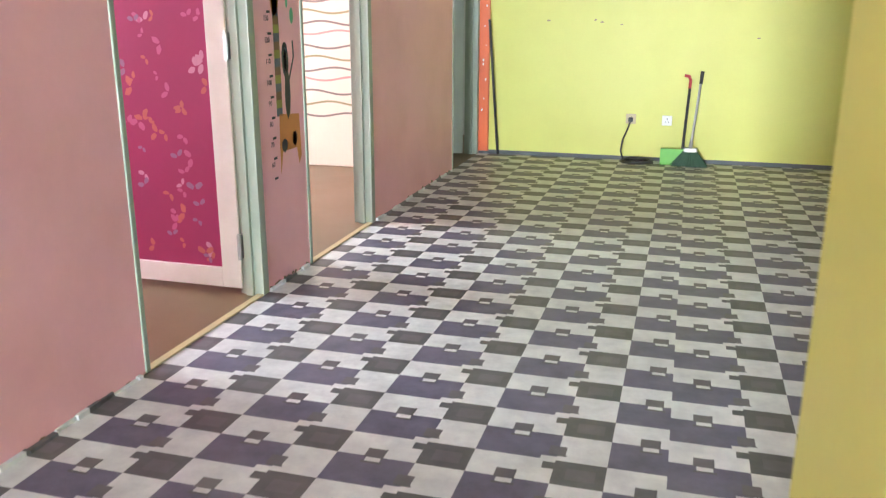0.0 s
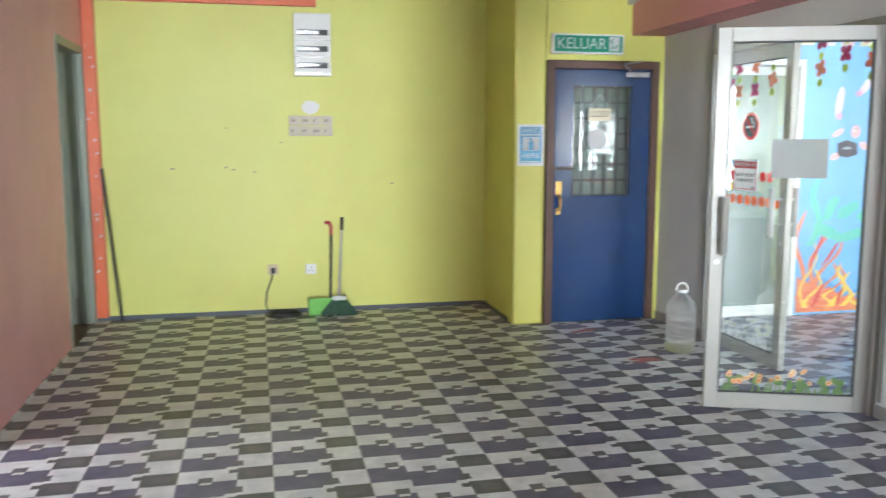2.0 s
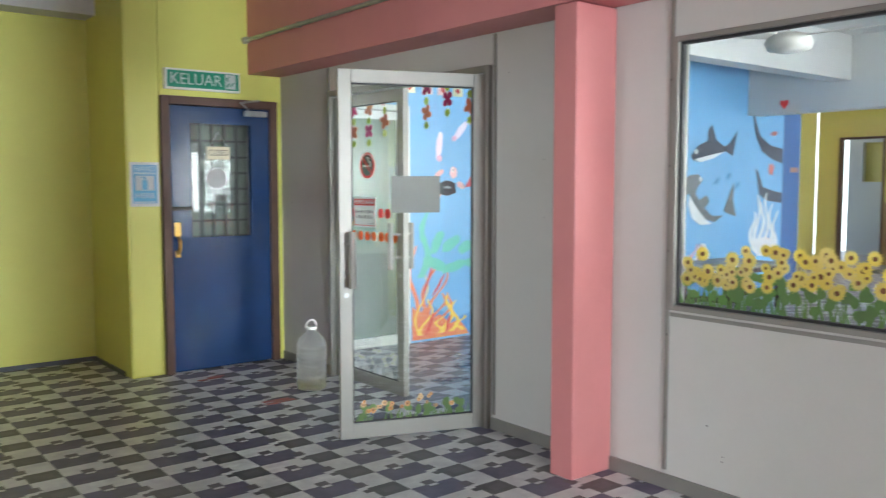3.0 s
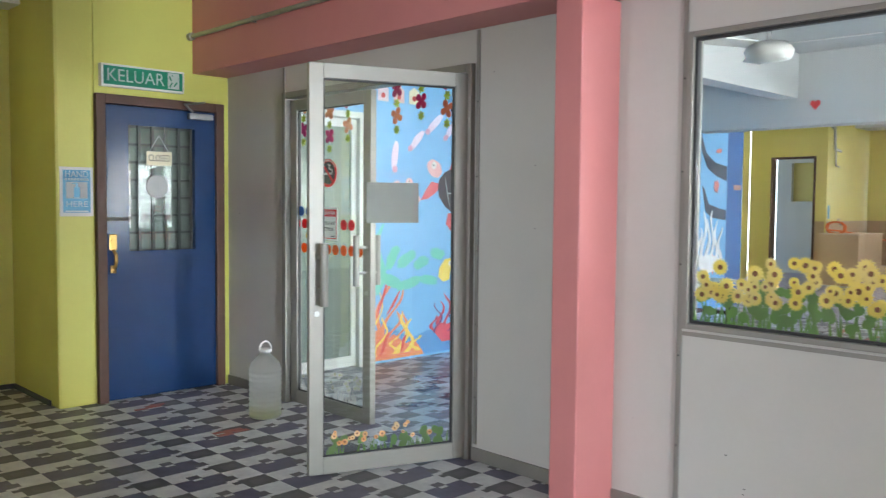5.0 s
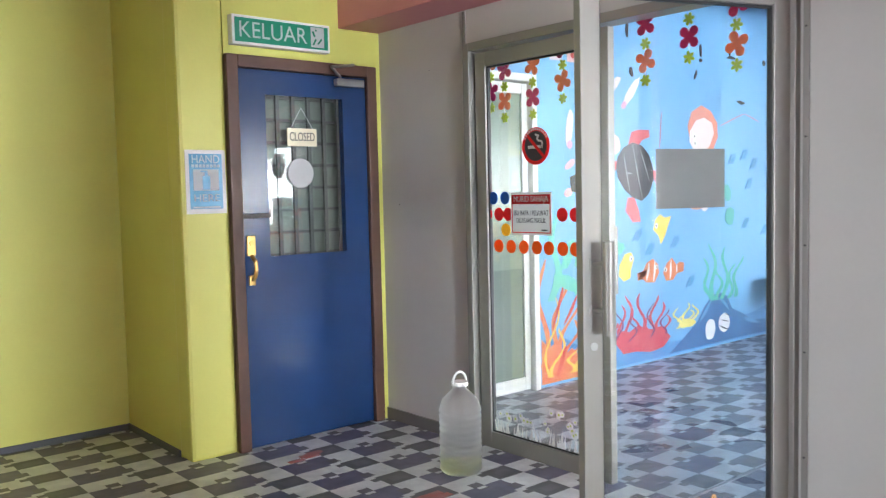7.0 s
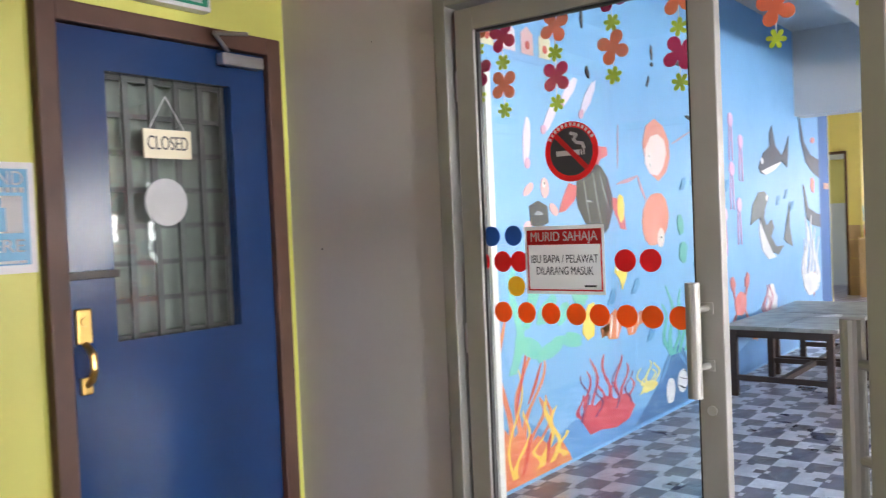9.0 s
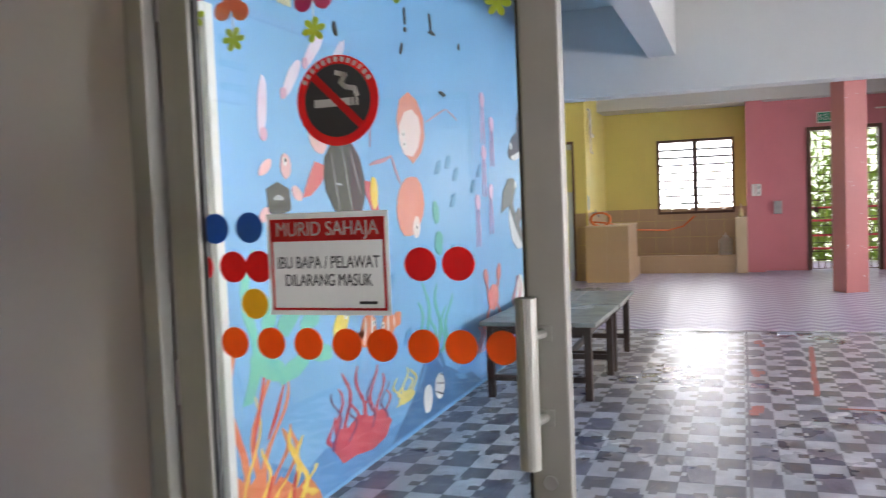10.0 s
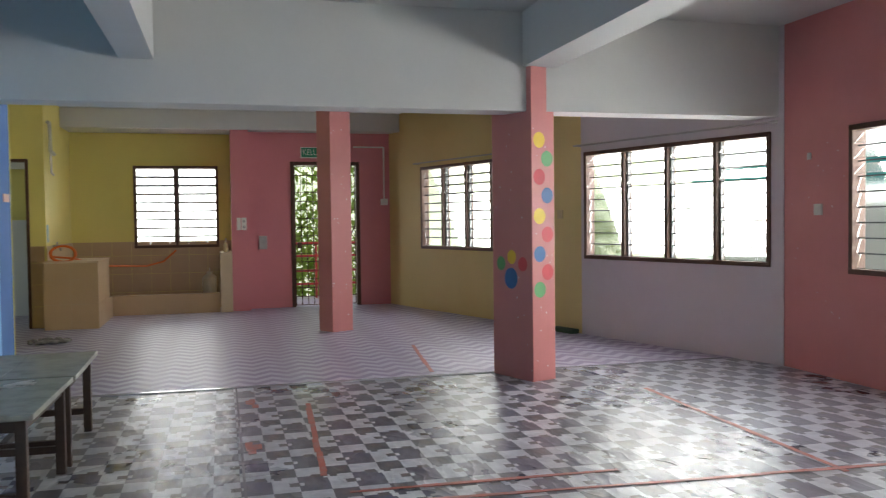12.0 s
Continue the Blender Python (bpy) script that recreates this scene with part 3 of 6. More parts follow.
louvres("window_6", pose(3.3, 0.40, 0), 3.15, 0.92, 2.17, 4, "brown-framed louvre window with clear glass blades")
for i, (M, a, b, z) in enumerate(((SKM, W3[0] - 0.12, W3[1] + 0.12, 2.30), (SKM, W2[0] - 0.1, W2[1] + 0.12, 2.33))):
    rodm = Mesh().rod((a, 0.07, z), (b, 0.07, z), 0.011)
    for x in (a + 0.06, b - 0.06):
        rodm.box(x - 0.01, x + 0.01, 0, 0.075, z - 0.014, z + 0.014)
    ob = rodm.make("curtain_rod", STEEL)
    ob.data.transform(M)
    tagged(ob, "bare metal curtain rod above a louvre window", "curtain rod", "curtain rods")

# ---- blue door ----
fr = Mesh().box(1.80, 1.865, 7.44, 7.56, 0, 2.13, None, 0.006).box(2.695, 2.76, 7.44, 7.56, 0, 2.13, None, 0.006).box(1.865, 2.695, 7.44, 7.56, 2.065, 2.13, None, 0.006)
plain(fr.make("door_frame_blue", BROWN), "chipped brown timber door frame", "door frame")
bd = thing("door_blue", "navy blue door with a glazed grille panel", "door", kind="structure", at=(2.28, 7.5, 0))
lf = Mesh()
for a in ((1.868, 2.03, 0.01, 2.06), (2.53, 2.692, 0.01, 2.06), (2.03, 2.53, 0.01, 1.05), (2.03, 2.53, 1.93, 2.06)):
    lf.box(a[0], a[1], 7.465, 7.51, a[2], a[3])
lf.make("leaf", DOORBLUE, bd)
Mesh().box(2.03, 2.53, 7.484, 7.489, 1.05, 1.93).make("pane", GLASS, bd).visible_shadow = False
gr = Mesh()
for i in range(6):
    gr.box(2.03 + 0.1 * i - 0.011, 2.03 + 0.1 * i + 0.011, 7.515, 7.53, 1.03, 1.95)
for i in range(8):
    gr.box(2.02, 2.54, 7.53, 7.545, 1.05 + 0.125 * i - 0.009, 1.05 + 0.125 * i + 0.009)
gr.make("grille", surface("dark_painted_steel", (0.045, 0.05, 0.045), (0.07, 0.06, 0.05), 0.45, 0.6, 9), bd)
hd = Mesh().box(1.885, 1.935, 7.448, 7.466, 1.06, 1.17, None, 0.006).box(1.892, 1.928, 7.448, 7.466, 0.90, 0.955, None, 0.006)
hd.tube([(1.91, 7.45, 1.06), (1.91, 7.41, 1.03), (1.91, 7.405, 0.985), (1.91, 7.42, 0.95), (1.91, 7.452, 0.93)], 0.011)
hd.rod((1.91, 7.45, 1.13), (1.91, 7.44, 1.13), 0.015)
hd.make("handle", BRASS, bd)
Mesh().box(1.85, 2.04, 7.45, 7.462, 1.262, 1.287, None, 0.003).make("bolt", BLACK, bd)
cl = Mesh().box(2.47, 2.66, 7.42, 7.462, 2.0, 2.045, None, 0.008).rod((2.50, 7.43, 2.05), (2.42, 7.40, 2.10), 0.008).rod((2.42, 7.40, 2.10), (2.60, 7.44, 2.13), 0.008)
cl.make("closer", STEEL, bd)
hg = Mesh()
for z in (0.25, 1.1, 1.85):
    hg.rod((2.70, 7.452, z - 0.05), (2.70, 7.452, z + 0.05), 0.009)
hg.make("hinge", BROWN, bd)
adopt(bd)
# added board; the dim space behind the glass is put into its colour
plain(Mesh().box(1.80, 2.80, 7.60, 7.66, 0.0, 2.2).make("wall_dim_backing", surface("dim_backing_grey_green", (0.16, 0.18, 0.155), (0.11, 0.125, 0.105), 0.4, 0.8, 2.5)), "grey board added behind the door glass, dimness in its colour", "wall")
cs = thing("closed_sign", "small cream hanging sign reading closed", "sign", at=(2.26, 7.47, 1.65))
Mesh().box(2.165, 2.355, 7.474, 7.480, 1.655, 1.755, None, 0.002).make("plate", surface("cream_plastic", (0.75, 0.68, 0.48)), cs)
Mesh().rod((2.19, 7.477, 1.755), (2.26, 7.479, 1.87), 0.0015, 5).rod((2.33, 7.477, 1.755), (2.26, 7.479, 1.87), 0.0015, 5).make("string", PAPER, cs)
text_part("CLOSED", 0.068, facing(2.26, 7.4735, 1.706, "-y"), INK, cs, 0.0006, width=0.16)
adopt(cs)
Mesh_disc = Mesh().rod((2.245, 7.475, 1.505), (2.245, 7.482, 1.505), 0.082, 32).make("door_disc", WHITEV)
tagged(Mesh_disc, "round white paper disc stuck on the door glass", "sticker")

# exit sign over the door


def exit_sign(x, y, z, w, h, way, label):
    M = facing(x, y, z, way)
    e = thing("exit_sign", label, "exit sign", "exit signs", at=(x, y, z - h / 2))
    ob = Mesh().box(-w / 2, w / 2, -h / 2, h / 2, -0.05, 0, None, 0.004).make("housing", WHITEALU, e)
    ob.data.transform(M)
    ob = Mesh().box(-w / 2 + 0.015, w / 2 - 0.015, -h / 2 + 0.015, h / 2 - 0.015, 0.001, 0.004).make("face", SIGNGREEN, e)
    ob.data.transform(M)
    text_part("KELUAR", h * 0.78, M @ pose(-w * 0.1, -h * 0.01, 0.0045), WHITEV, e, 0.0008, width=w * 0.68)
    k = h * 0.62
    rm = Mesh().box(w * 0.36 - k * 0.45, w * 0.36 + k * 0.45, -k * 0.55, k * 0.6, 0.0042, 0.0052)
    ob = rm.make("pictogram_panel", WHITEV, e)
    ob.data.transform(M)
    rm = Mesh()
    for a, b, c, d, r in ((-0.1, 0.42, 0.1, 0.1, -20), (-0.25, 0.2, 0.12, 0.34, 25), (0.15, -0.2, 0.4, 0.1, 50), (-0.2, -0.25, 0.1, 0.4, -30)):
        rm.box(-c * k / 2, c * k / 2, -d * k / 2, d * k / 2, 0.0055, 0.0062, pose(w * 0.36 + a * k, b * k, 0, 0, 0, r))
    ob = rm.make("pictogram", SIGNGREEN, e)
    ob.data.transform(M)
    adopt(e)


exit_sign(2.13, 7.424, 2.255, 0.60, 0.155, "-y", "green and white exit sign above the blue door")

no = thing("hand_notice", "blue printed notice in a clear plastic sleeve", "notice", at=(1.68, 7.47, 1.3))
Mesh().box(1.565, 1.785, 7.4705, 7.4745, 1.295, 1.625).make("sleeve", PAPER, no)
Mesh().box(1.585, 1.765, 7.469, 7.4702, 1.32, 1.605).make("print", PAPERBLUE, no)
text_part("HAND", 0.06, facing(1.675, 7.4685, 1.575, "-y"), WHITEV, no, 0.0005, width=0.15)
panel = Mesh().box(1.605, 1.745, 7.4676, 7.4688, 1.415, 1.525)
panel.make("picture_panel", WHITEV, no)
bottle = Mesh().box(1.655, 1.695, 7.4664, 7.4674, 1.42, 1.49).box(1.667, 1.683, 7.4664, 7.4674, 1.491, 1.51).box(1.645, 1.683, 7.4664, 7.4674, 1.511, 1.518)
bottle.make("picture_bottle", PAPERBLUE, no)
small = Mesh().box(1.60, 1.75, 7.4676, 7.4688, 1.325, 1.333)
for i in range(8):
    small.box(1.598 + 0.02 * i, 1.612 + 0.02 * i, 7.4676, 7.4688, 1.535, 1.55)
tagged(small.make("small_print", WHITEV, no), kind="stuff")
text_part("HERE", 0.055, facing(1.675, 7.4685, 1.375, "-y"), WHITEV, no, 0.0005, width=0.14)
adopt(no)

# ---- glass door set ----
ga = Mesh()
ga.box(2.775, 2.885, 4.87, 4.912, 0, 2.155, None, 0.004).box(2.775, 2.885, 6.645, 6.69, 0, 2.155, None, 0.004).box(2.775, 2.885, 4.912, 6.645, 2.11, 2.155, None, 0.004)
plain(ga.make("door_frame_glass", ALU), "satin aluminium door frame", "door frame")


def glass_leaf(name, M, label, rail_mat):
    """Leaf 0.87 wide; local x from the free edge (0) to the hinge, local y thickness."""
    e = thing(name, label, "glass door", "glass door leaves", kind="structure")
    w, h, s = 0.875, 2.10, 0.075
    fr = Mesh().box(0, s, -0.022, 0.022, 0.012, h, None, 0.004).box(w - s, w, -0.022, 0.022, 0.012, h, None, 0.004)
    fr.box(s, w - s, -0.022, 0.022, 0.012, 0.10, None, 0.003).box(s, w - s, -0.022, 0.022, h - 0.075, h, None, 0.003)
    fr.make("frame", rail_mat, e)
    Mesh().box(s, w - s, -0.003, 0.003, 0.10, h - 0.075).make("pane", GLASS, e).visible_shadow = False
    bead = Mesh()
    for a in ((s, s + 0.008, 0.1, h - 0.075), (w - s - 0.008, w - s, 0.1, h - 0.075), (s, w - s, 0.1, 0.108), (s, w - s, h - 0.083, h - 0.075)):
        bead.box(a[0], a[1], -0.010, 0.010, a[2], a[3])
    bead.make("seal", BLACK, e)
    hn = Mesh()
    for sd in (-1, 1):
        hn.rod((0.062, sd * 0.085, 0.885), (0.062, sd * 0.085, 1.20), 0.02, 18)
        for z in (0.965, 1.125):
            hn.rod((0.045, sd * 0.02, z), (0.062, sd * 0.085, z), 0.009, 10).box(0.028, 0.062, sd * 0.0215, sd * 0.026, z - 0.016, z + 0.016, None, 0.002)
    hn.make("handle", ALU, e)
    Mesh().rod((0.04, -0.026, 0.84), (0.04, 0.026, 0.84), 0.014, 14).make("lock", STEEL, e)
    hi = Mesh()
    for z in (0.2, 1.0, 1.85):
        hi.rod((w + 0.012, 0, z - 0.05), (w + 0.012, 0, z + 0.05), 0.012)
    hi.make("hinge", STEEL, e)
    e.matrix_basis = M
    return e


glass_leaf("door_1", pose(2.83, 5.755, 0, 0, 0, 90), "closed aluminium-framed glass door leaf with stickers", ALU)
ang = math.degrees(math.atan2(4.915 - 5.215, 2.775 - 1.965))
LEAFM = pose(1.965, 5.215, 0, 0, 0, ang)
glass_leaf("door_2", LEAFM, "open aluminium-framed glass door leaf", ALU)
bk = Mesh().box(0.31, 0.60, 0.005, 0.009, 1.30, 1.51).make("notice_board", SHEETGREY)
bk.data.transform(LEAFM)
tagged(bk, "card stuck on the open glass door, backlit grey in its colour", "notice")

# stickers on the closed leaf (room side)
XS = 2.826


def dot(y, z, r, mat, label):
    ob = Mesh().prism(ring(24, r, r), facing(XS, y, z, "-x"), 0.001).make("dot_sticker", mat)
    tagged(ob, label, "sticker", "dot stickers on the glass door")


for y in (6.49, 6.40, 6.31, 6.22, 6.14, 6.05, 5.97, 5.885):
    dot(y, 1.093, 0.034, ORANGEV, "round orange sticker on the glass door")
for y in (6.57, 6.485, 6.42, 6.05, 5.97):
    dot(y, 1.258, 0.034, REDV, "round red sticker on the glass door")
for y in (6.525, 6.44):
    dot(y, 1.342, 0.033, BLUEV, "round blue sticker on the glass door")
dot(6.435, 1.178, 0.033, YELLOWV, "round yellow sticker on the glass door")
sg = thing("pupils_only_sign", "white and red printed notice on the glass door", "sign", at=(2.82, 6.255, 1.155))
SM = facing(2.8235, 6.255, 1.262, "-x")
q = Mesh().box(-0.14, 0.14, -0.107, 0.107, 0, 0.001).make("sheet", WHITEV, sg); q.data.transform(SM)
q = Mesh().box(-0.132, 0.132, 0.048, 0.095, 0.001, 0.0018).box(-0.132, -0.127, -0.097, 0.048, 0.001, 0.0018).box(0.127, 0.132, -0.097, 0.048, 0.001, 0.0018).box(-0.127, 0.127, -0.097, -0.092, 0.001, 0.0018).make("red_border", REDV, sg); q.data.transform(SM)
text_part("MURID SAHAJA", 0.042, SM @ pose(0, 0.072, 0.0022), WHITEV, sg, 0.0004, width=0.235)
text_part("IBU BAPA / PELAWAT", 0.036, SM @ pose(0, 0.002, 0.0014), INK, sg, 0.0004, width=0.235)
text_part("DILARANG MASUK", 0.036, SM @ pose(0, -0.035, 0.0014), INK, sg, 0.0004, width=0.2)
q = Mesh().box(0.07, 0.11, -0.084, -0.078, 0.001, 0.0015).make("small_print", INK, sg); q.data.transform(SM)
adopt(sg)
ns = thing("no_smoking_sign", "round black and red no smoking sticker", "sign", at=(2.82, 6.215, 1.5))
NM = facing(2.8235, 6.215, 1.595, "-x")
q = Mesh().prism(ring(36, 0.092, 0.092), NM, 0.001).make("red_ring", REDV, ns)
q = Mesh().prism(ring(36, 0.074, 0.074), NM @ pose(0, 0, 0.001), 0.0006).make("black_disc", INK, ns)
q = Mesh().box(-0.052, 0.03, -0.012, 0.004, 0.0017, 0.0021).box(0.033, 0.038, -0.012, 0.004, 0.0017, 0.0021).box(0.042, 0.047, -0.012, 0.004, 0.0017, 0.0021).make("cigarette", WHITEV, ns); q.data.transform(NM)
sm = Mesh()
pts = [(0.045, 0.008), (0.04, 0.022), (0.02, 0.026), (0.01, 0.036), (0.02, 0.05), (0.0, 0.056)]
for (a, b), (c, d) in zip(pts, pts[1:]):
    L = math.hypot(c - a, d - b)
    sm.box(-L / 2 - 0.003, L / 2 + 0.003, -0.005, 0.005, 0.0017, 0.0021, pose((a + c) / 2, (b + d) / 2, 0, 0, 0, math.degrees(math.atan2(d - b, c - a))))
q = sm.make("smoke", WHITEV, ns); q.data.transform(NM)
q = Mesh().box(-0.074, 0.074, -0.008, 0.008, 0.0023, 0.0028, pose(0, 0, 0, 0, 0, -45)).make("slash", REDV, ns); q.data.transform(NM)
bars = Mesh()
for i in range(13):
    a = math.radians(30 + 10 * i)
    bars.box(-0.004, 0.004, -0.005, 0.005, 0.0011, 0.0016, pose(0.083 * math.cos(a), 0.083 * math.sin(a), 0, 0, 0, math.degrees(a) - 90))
q = tagged(bars.make("lettering_bars", WHITEV, ns), kind="stuff"); q.data.transform(NM)
adopt(ns)

# hanging flower garlands behind the door head


def petals(n, r):
    out = []
    for i in range(n * 8):
        a = 2 * math.pi * i / (n * 8)
        k = 0.35 + 0.65 * abs(math.cos(n * a / 2)) ** 0.7
        out.append((r * k * math.cos(a), r * k * math.sin(a)))
    return out


rnd = random.Random(4)
for i, (y, bot) in enumerate(((6.60, 1.80), (6.50, 1.74), (6.30, 1.74), (6.10, 1.80), (5.89, 1.75), (5.62, 1.83), (5.40, 1.90), (5.18, 1.84))):
    e = thing("flower_garland", "hanging string of felt flowers in pink and lime", "garland", "flower garlands", at=(2.90, y, bot))
    Mesh().rod((2.90, y, bot), (2.90, y, 2.155), 0.0015, 5).make("string", PAPER, e)
    z, k = bot + 0.02, i
    while z < 2.14:
        if k % 2 == i % 2:
            Mesh().prism(petals(6, 0.028), facing(2.90, y, z, "-x") @ pose(0, 0, 0, 0, 0, rnd.uniform(0, 60)), 0.002).make("small_flower", LIMEV, e)
            z += 0.085
        else:
            Mesh().prism(petals(4, 0.055), facing(2.90, y, z, "-x") @ pose(0, 0, 0, 0, 0, rnd.uniform(20, 70)), 0.002).make("large_flower", MAGENTAV if (k // 2 + i) % 3 == 0 else SALMONV, e)
            z += 0.075
        k += 1
    adopt(e)


# printed grass and flower borders on the glass
def flower_border(name, M, w, h, label, petal_mat, n, seed, heads=True):
    rnd = random.Random(seed)
    e = thing(name, label, "window sticker")
    lv = Mesh()
    for i in range(int(w * 70)):
        x, s = rnd.uniform(0, w), rnd.uniform(0.5, 1) * h * 0.5
        b = rnd.uniform(-0.3, 0.3) * s
        lv.prism([(x - 0.006, 0), (x + 0.006, 0), (x + b, s)], M @ pose(0, 0, 0.00001 * i), 0.0003)
    for i in range(n if heads else 0):
        x, z = rnd.uniform(0.02, w - 0.02), rnd.uniform(0.1, 0.55) * h
        lv.prism([(x + a, z + b) for a, b in ring(9, 0.028, 0.02, 0.15, i, rnd.uniform(0, 3))], M @ pose(0, 0, 0.0018 + 0.00001 * i), 0.0003)
    green = surface(name + "_green", (0.20, 0.33, 0.11), (0.42, 0.48, 0.36))
    thin_film(green, (0.25, 0.42, 0.12), 0.6)
    tagged(lv.make("leaves", green if heads else WHITEV, e), kind="stuff")
    if n:
        pt, ce = Mesh(), Mesh()
        for i in range(n):
            x, z, r = rnd.uniform(0.03, w - 0.03), h * rnd.uniform(0.35, 0.9), rnd.uniform(0.55, 1) * h * (0.135 if heads else 0.12)
            pts = []
            for k in range(28):
                a = 2 * math.pi * k / 28
                q = r * (1 if k % 2 else 0.72)
                pts.append((x + q * math.cos(a), z + q * math.sin(a)))
            pt.prism(pts, M @ pose(0, 0, 0.0042 + 0.00004 * i), 0.0002)
            ce.prism([(x + a, z + b) for a, b in ring(12, r * 0.3, r * 0.3)], M @ pose(0, 0, 0.0042 + 0.00004 * i), 0.00023)
        tagged(pt.make("petals", petal_mat, e), kind="stuff")
        tagged(ce.make("centres", surface(name + "_brown", (0.2, 0.09, 0.04)) if heads else LIMEV, e), kind="stuff")
    return e


SUNY = surface("sunflower_print", (0.85, 0.72, 0.16), (0.88, 0.85, 0.6), 0.4, 0.8, 9, 60, 0)
thin_film(SUNY, (0.9, 0.8, 0.3))
flower_border("sunflower_sticker", facing(2.832, 3.56, 0.905, "-x"), 1.06, 0.31, "printed sunflower border along the window glass", SUNY, 82, 5)
grass = flower_border("grass_sticker", LEAFM @ pose(0.085, -0.004, 0.105, 90), 0.70, 0.15, "printed grass and flower border on the open glass door", surface("grass_flowers", (0.7, 0.35, 0.12), (0.8, 0.7, 0.4), 0.4, 0.9, 12, 60, 0), 20, 6)
flower_border("white_flower_sticker", facing(2.826, 6.545, 0.105, "-x"), 0.71, 0.20, "printed white flower border on the glass door", WHITEV, 34, 7, False)

# window in the partition
wf = thing("window_5", "aluminium-framed fixed window in the partition", "window", kind="structure")
f = Mesh()
for a in ((2.46, 2.485, 0.87, 2.145), (3.575, 3.60, 0.87, 2.145), (2.485, 3.575, 0.87, 0.895), (2.485, 3.575, 2.12, 2.145)):
    f.box(2.795, 2.885, a[0], a[1], a[2], a[3], None, 0.003)
f.make("frame", ALU, wf)
f = Mesh()
for a in ((2.485, 2.497, 0.895, 2.12), (3.563, 3.575, 0.895, 2.12), (2.497, 3.563, 0.895, 0.907), (2.497, 3.563, 2.108, 2.12)):
    f.box(2.815, 2.845, a[0], a[1], a[2], a[3])
f.make("seal", BLACK, wf)
Mesh().box(2.836, 2.842, 2.496, 3.564, 0.906, 2.109).make("pane", GLASS, wf).visible_shadow = False
# battens and skirting on the partition
bt = Mesh()
for y in (3.615, 2.43, 4.845, 6.705):
    bt.box(2.802, XP, y - 0.012, y + 0.012, 0.09, 2.33, None, 0.002)
bt.box(2.802, XP, 1.33, 3.60, 0.84, 0.858)
plain(bt.make("trim_battens", ALU), "slim aluminium cover strips on the partition", "trim")
bs = Mesh().box(2.797, XP, 1.33, 3.95, 0, 0.07).box(2.797, XP, 4.10, 4.865, 0, 0.07).box(2.797, XP, 6.695, 7.47, 0, 0.07)
plain(bs.make("baseboard_grey", ALU), "grey skirting along the partition", "baseboard")
bs = Mesh().box(-1.8, 1.545, 8.373, 8.385, 0, 0.035).box(1.533, 1.545, 7.63, 8.373, 0, 0.035)
plain(bs.make("baseboard_dark", surface("dark_grey_edge", (0.10, 0.11, 0.12))), "dark floor edge strip below the yellow wall", "baseboard")
ri = Mesh()
for y in (2.43, 3.615, 4.845, 6.705):
    for z in (0.35, 0.75, 1.15, 1.55, 1.95):
        ri.rod((2.80, y, z), (2.803, y, z), 0.004, 8)
tagged(ri.make("screw_heads", BLACK), "dark screw heads on the cover strips", "screws", kind="stuff")
nh = Mesh()
rnd = random.Random(17)
for i in range(14):
    y = rnd.choice((rnd.uniform(6.74, 7.42), rnd.uniform(4.2, 4.8), rnd.uniform(2.5, 3.9), rnd.uniform(1.5, 3.9)))
    z = rnd.uniform(0.2, 0.8) if y < 3.6 else rnd.uniform(0.2, 2.25)
    q = rnd.uniform(0.0015, 0.0035)
    nh.prism(ring(8, q * rnd.uniform(1, 2.5), q, 0.35, i), facing(2.8098, y, z, "-x"), 0.0006)
tagged(nh.make("board_marks", BLACK), "nail holes and dark scuffs on the grey partition", "marks", kind="stuff")
cp = Mesh().rod((2.50, 7.47, 2.60), (2.50, 1.4, 2.60), 0.016, 12).rod((2.50, 7.475, 2.60), (2.50, 7.43, 2.60), 0.028, 12)
for y in (6.6, 5.4, 4.2, 3.0, 1.8):
    cp.box(2.485, 2.525, y - 0.008, y + 0.008, 2.58, 2.62)
tagged(cp.make("conduit_pipe", STEEL), "grey conduit pipe along the pink beam", "pipe")

# ---- yellow wall things ----
fb = thing("fuse_box", "cream distribution board with rows of breakers", "fuse box", at=(0.02, 8.385, 2.03))
Mesh().box(-0.13, 0.175, 8.30, 8.384, 2.035, 2.55, None, 0.006).make("case", WHITEPL, fb)
w = Mesh()
for z in (2.10, 2.235, 2.37):
    w.box(-0.105, 0.15, 8.293, 8.302, z, z + 0.045)
w.make("breaker_row", BLACK, fb)
w = Mesh()
for z in (2.10, 2.235, 2.37):
    for i in range(9):
        w.box(-0.1 + i * 0.02, -0.086 + i * 0.02, 8.286, 8.294, z + 0.008, z + 0.036)
tagged(w.make("breaker", STEEL, fb), kind="stuff")
Mesh().box(-0.125, 0.17, 8.294, 8.301, 2.05, 2.056).box(-0.125, 0.17, 8.294, 8.301, 2.19, 2.194).box(-0.125, 0.17, 8.294, 8.301, 2.325, 2.329).make("cover_seam", STEEL, fb)
adopt(fb)
tagged(Mesh().box(-1.75, 0.06, 8.335, 8.383, 2.61, 2.67, None, 0.004).make("cable_trunking", ORANGEP), "orange painted cable trunking on the yellow wall", "trunking")
op = Mesh().box(-1.795, -1.70, 8.33, 8.384, 0.03, 2.61, None, 0.006)
tagged(op.make("orange_post", ORANGEP), "orange painted timber post in the wall corner", "post")
fl = Mesh()
rnd = random.Random(3)
for i in range(16):
    z, s = rnd.uniform(0.4, 2.5), rnd.uniform(0.005, 0.015)
    fl.prism([(a, b) for a, b in ring(7, s * 0.6, s, 0.4, i)], facing(-1.748 + rnd.uniform(-0.03, 0.03), 8.3295, z, "-y"), 0.0008)
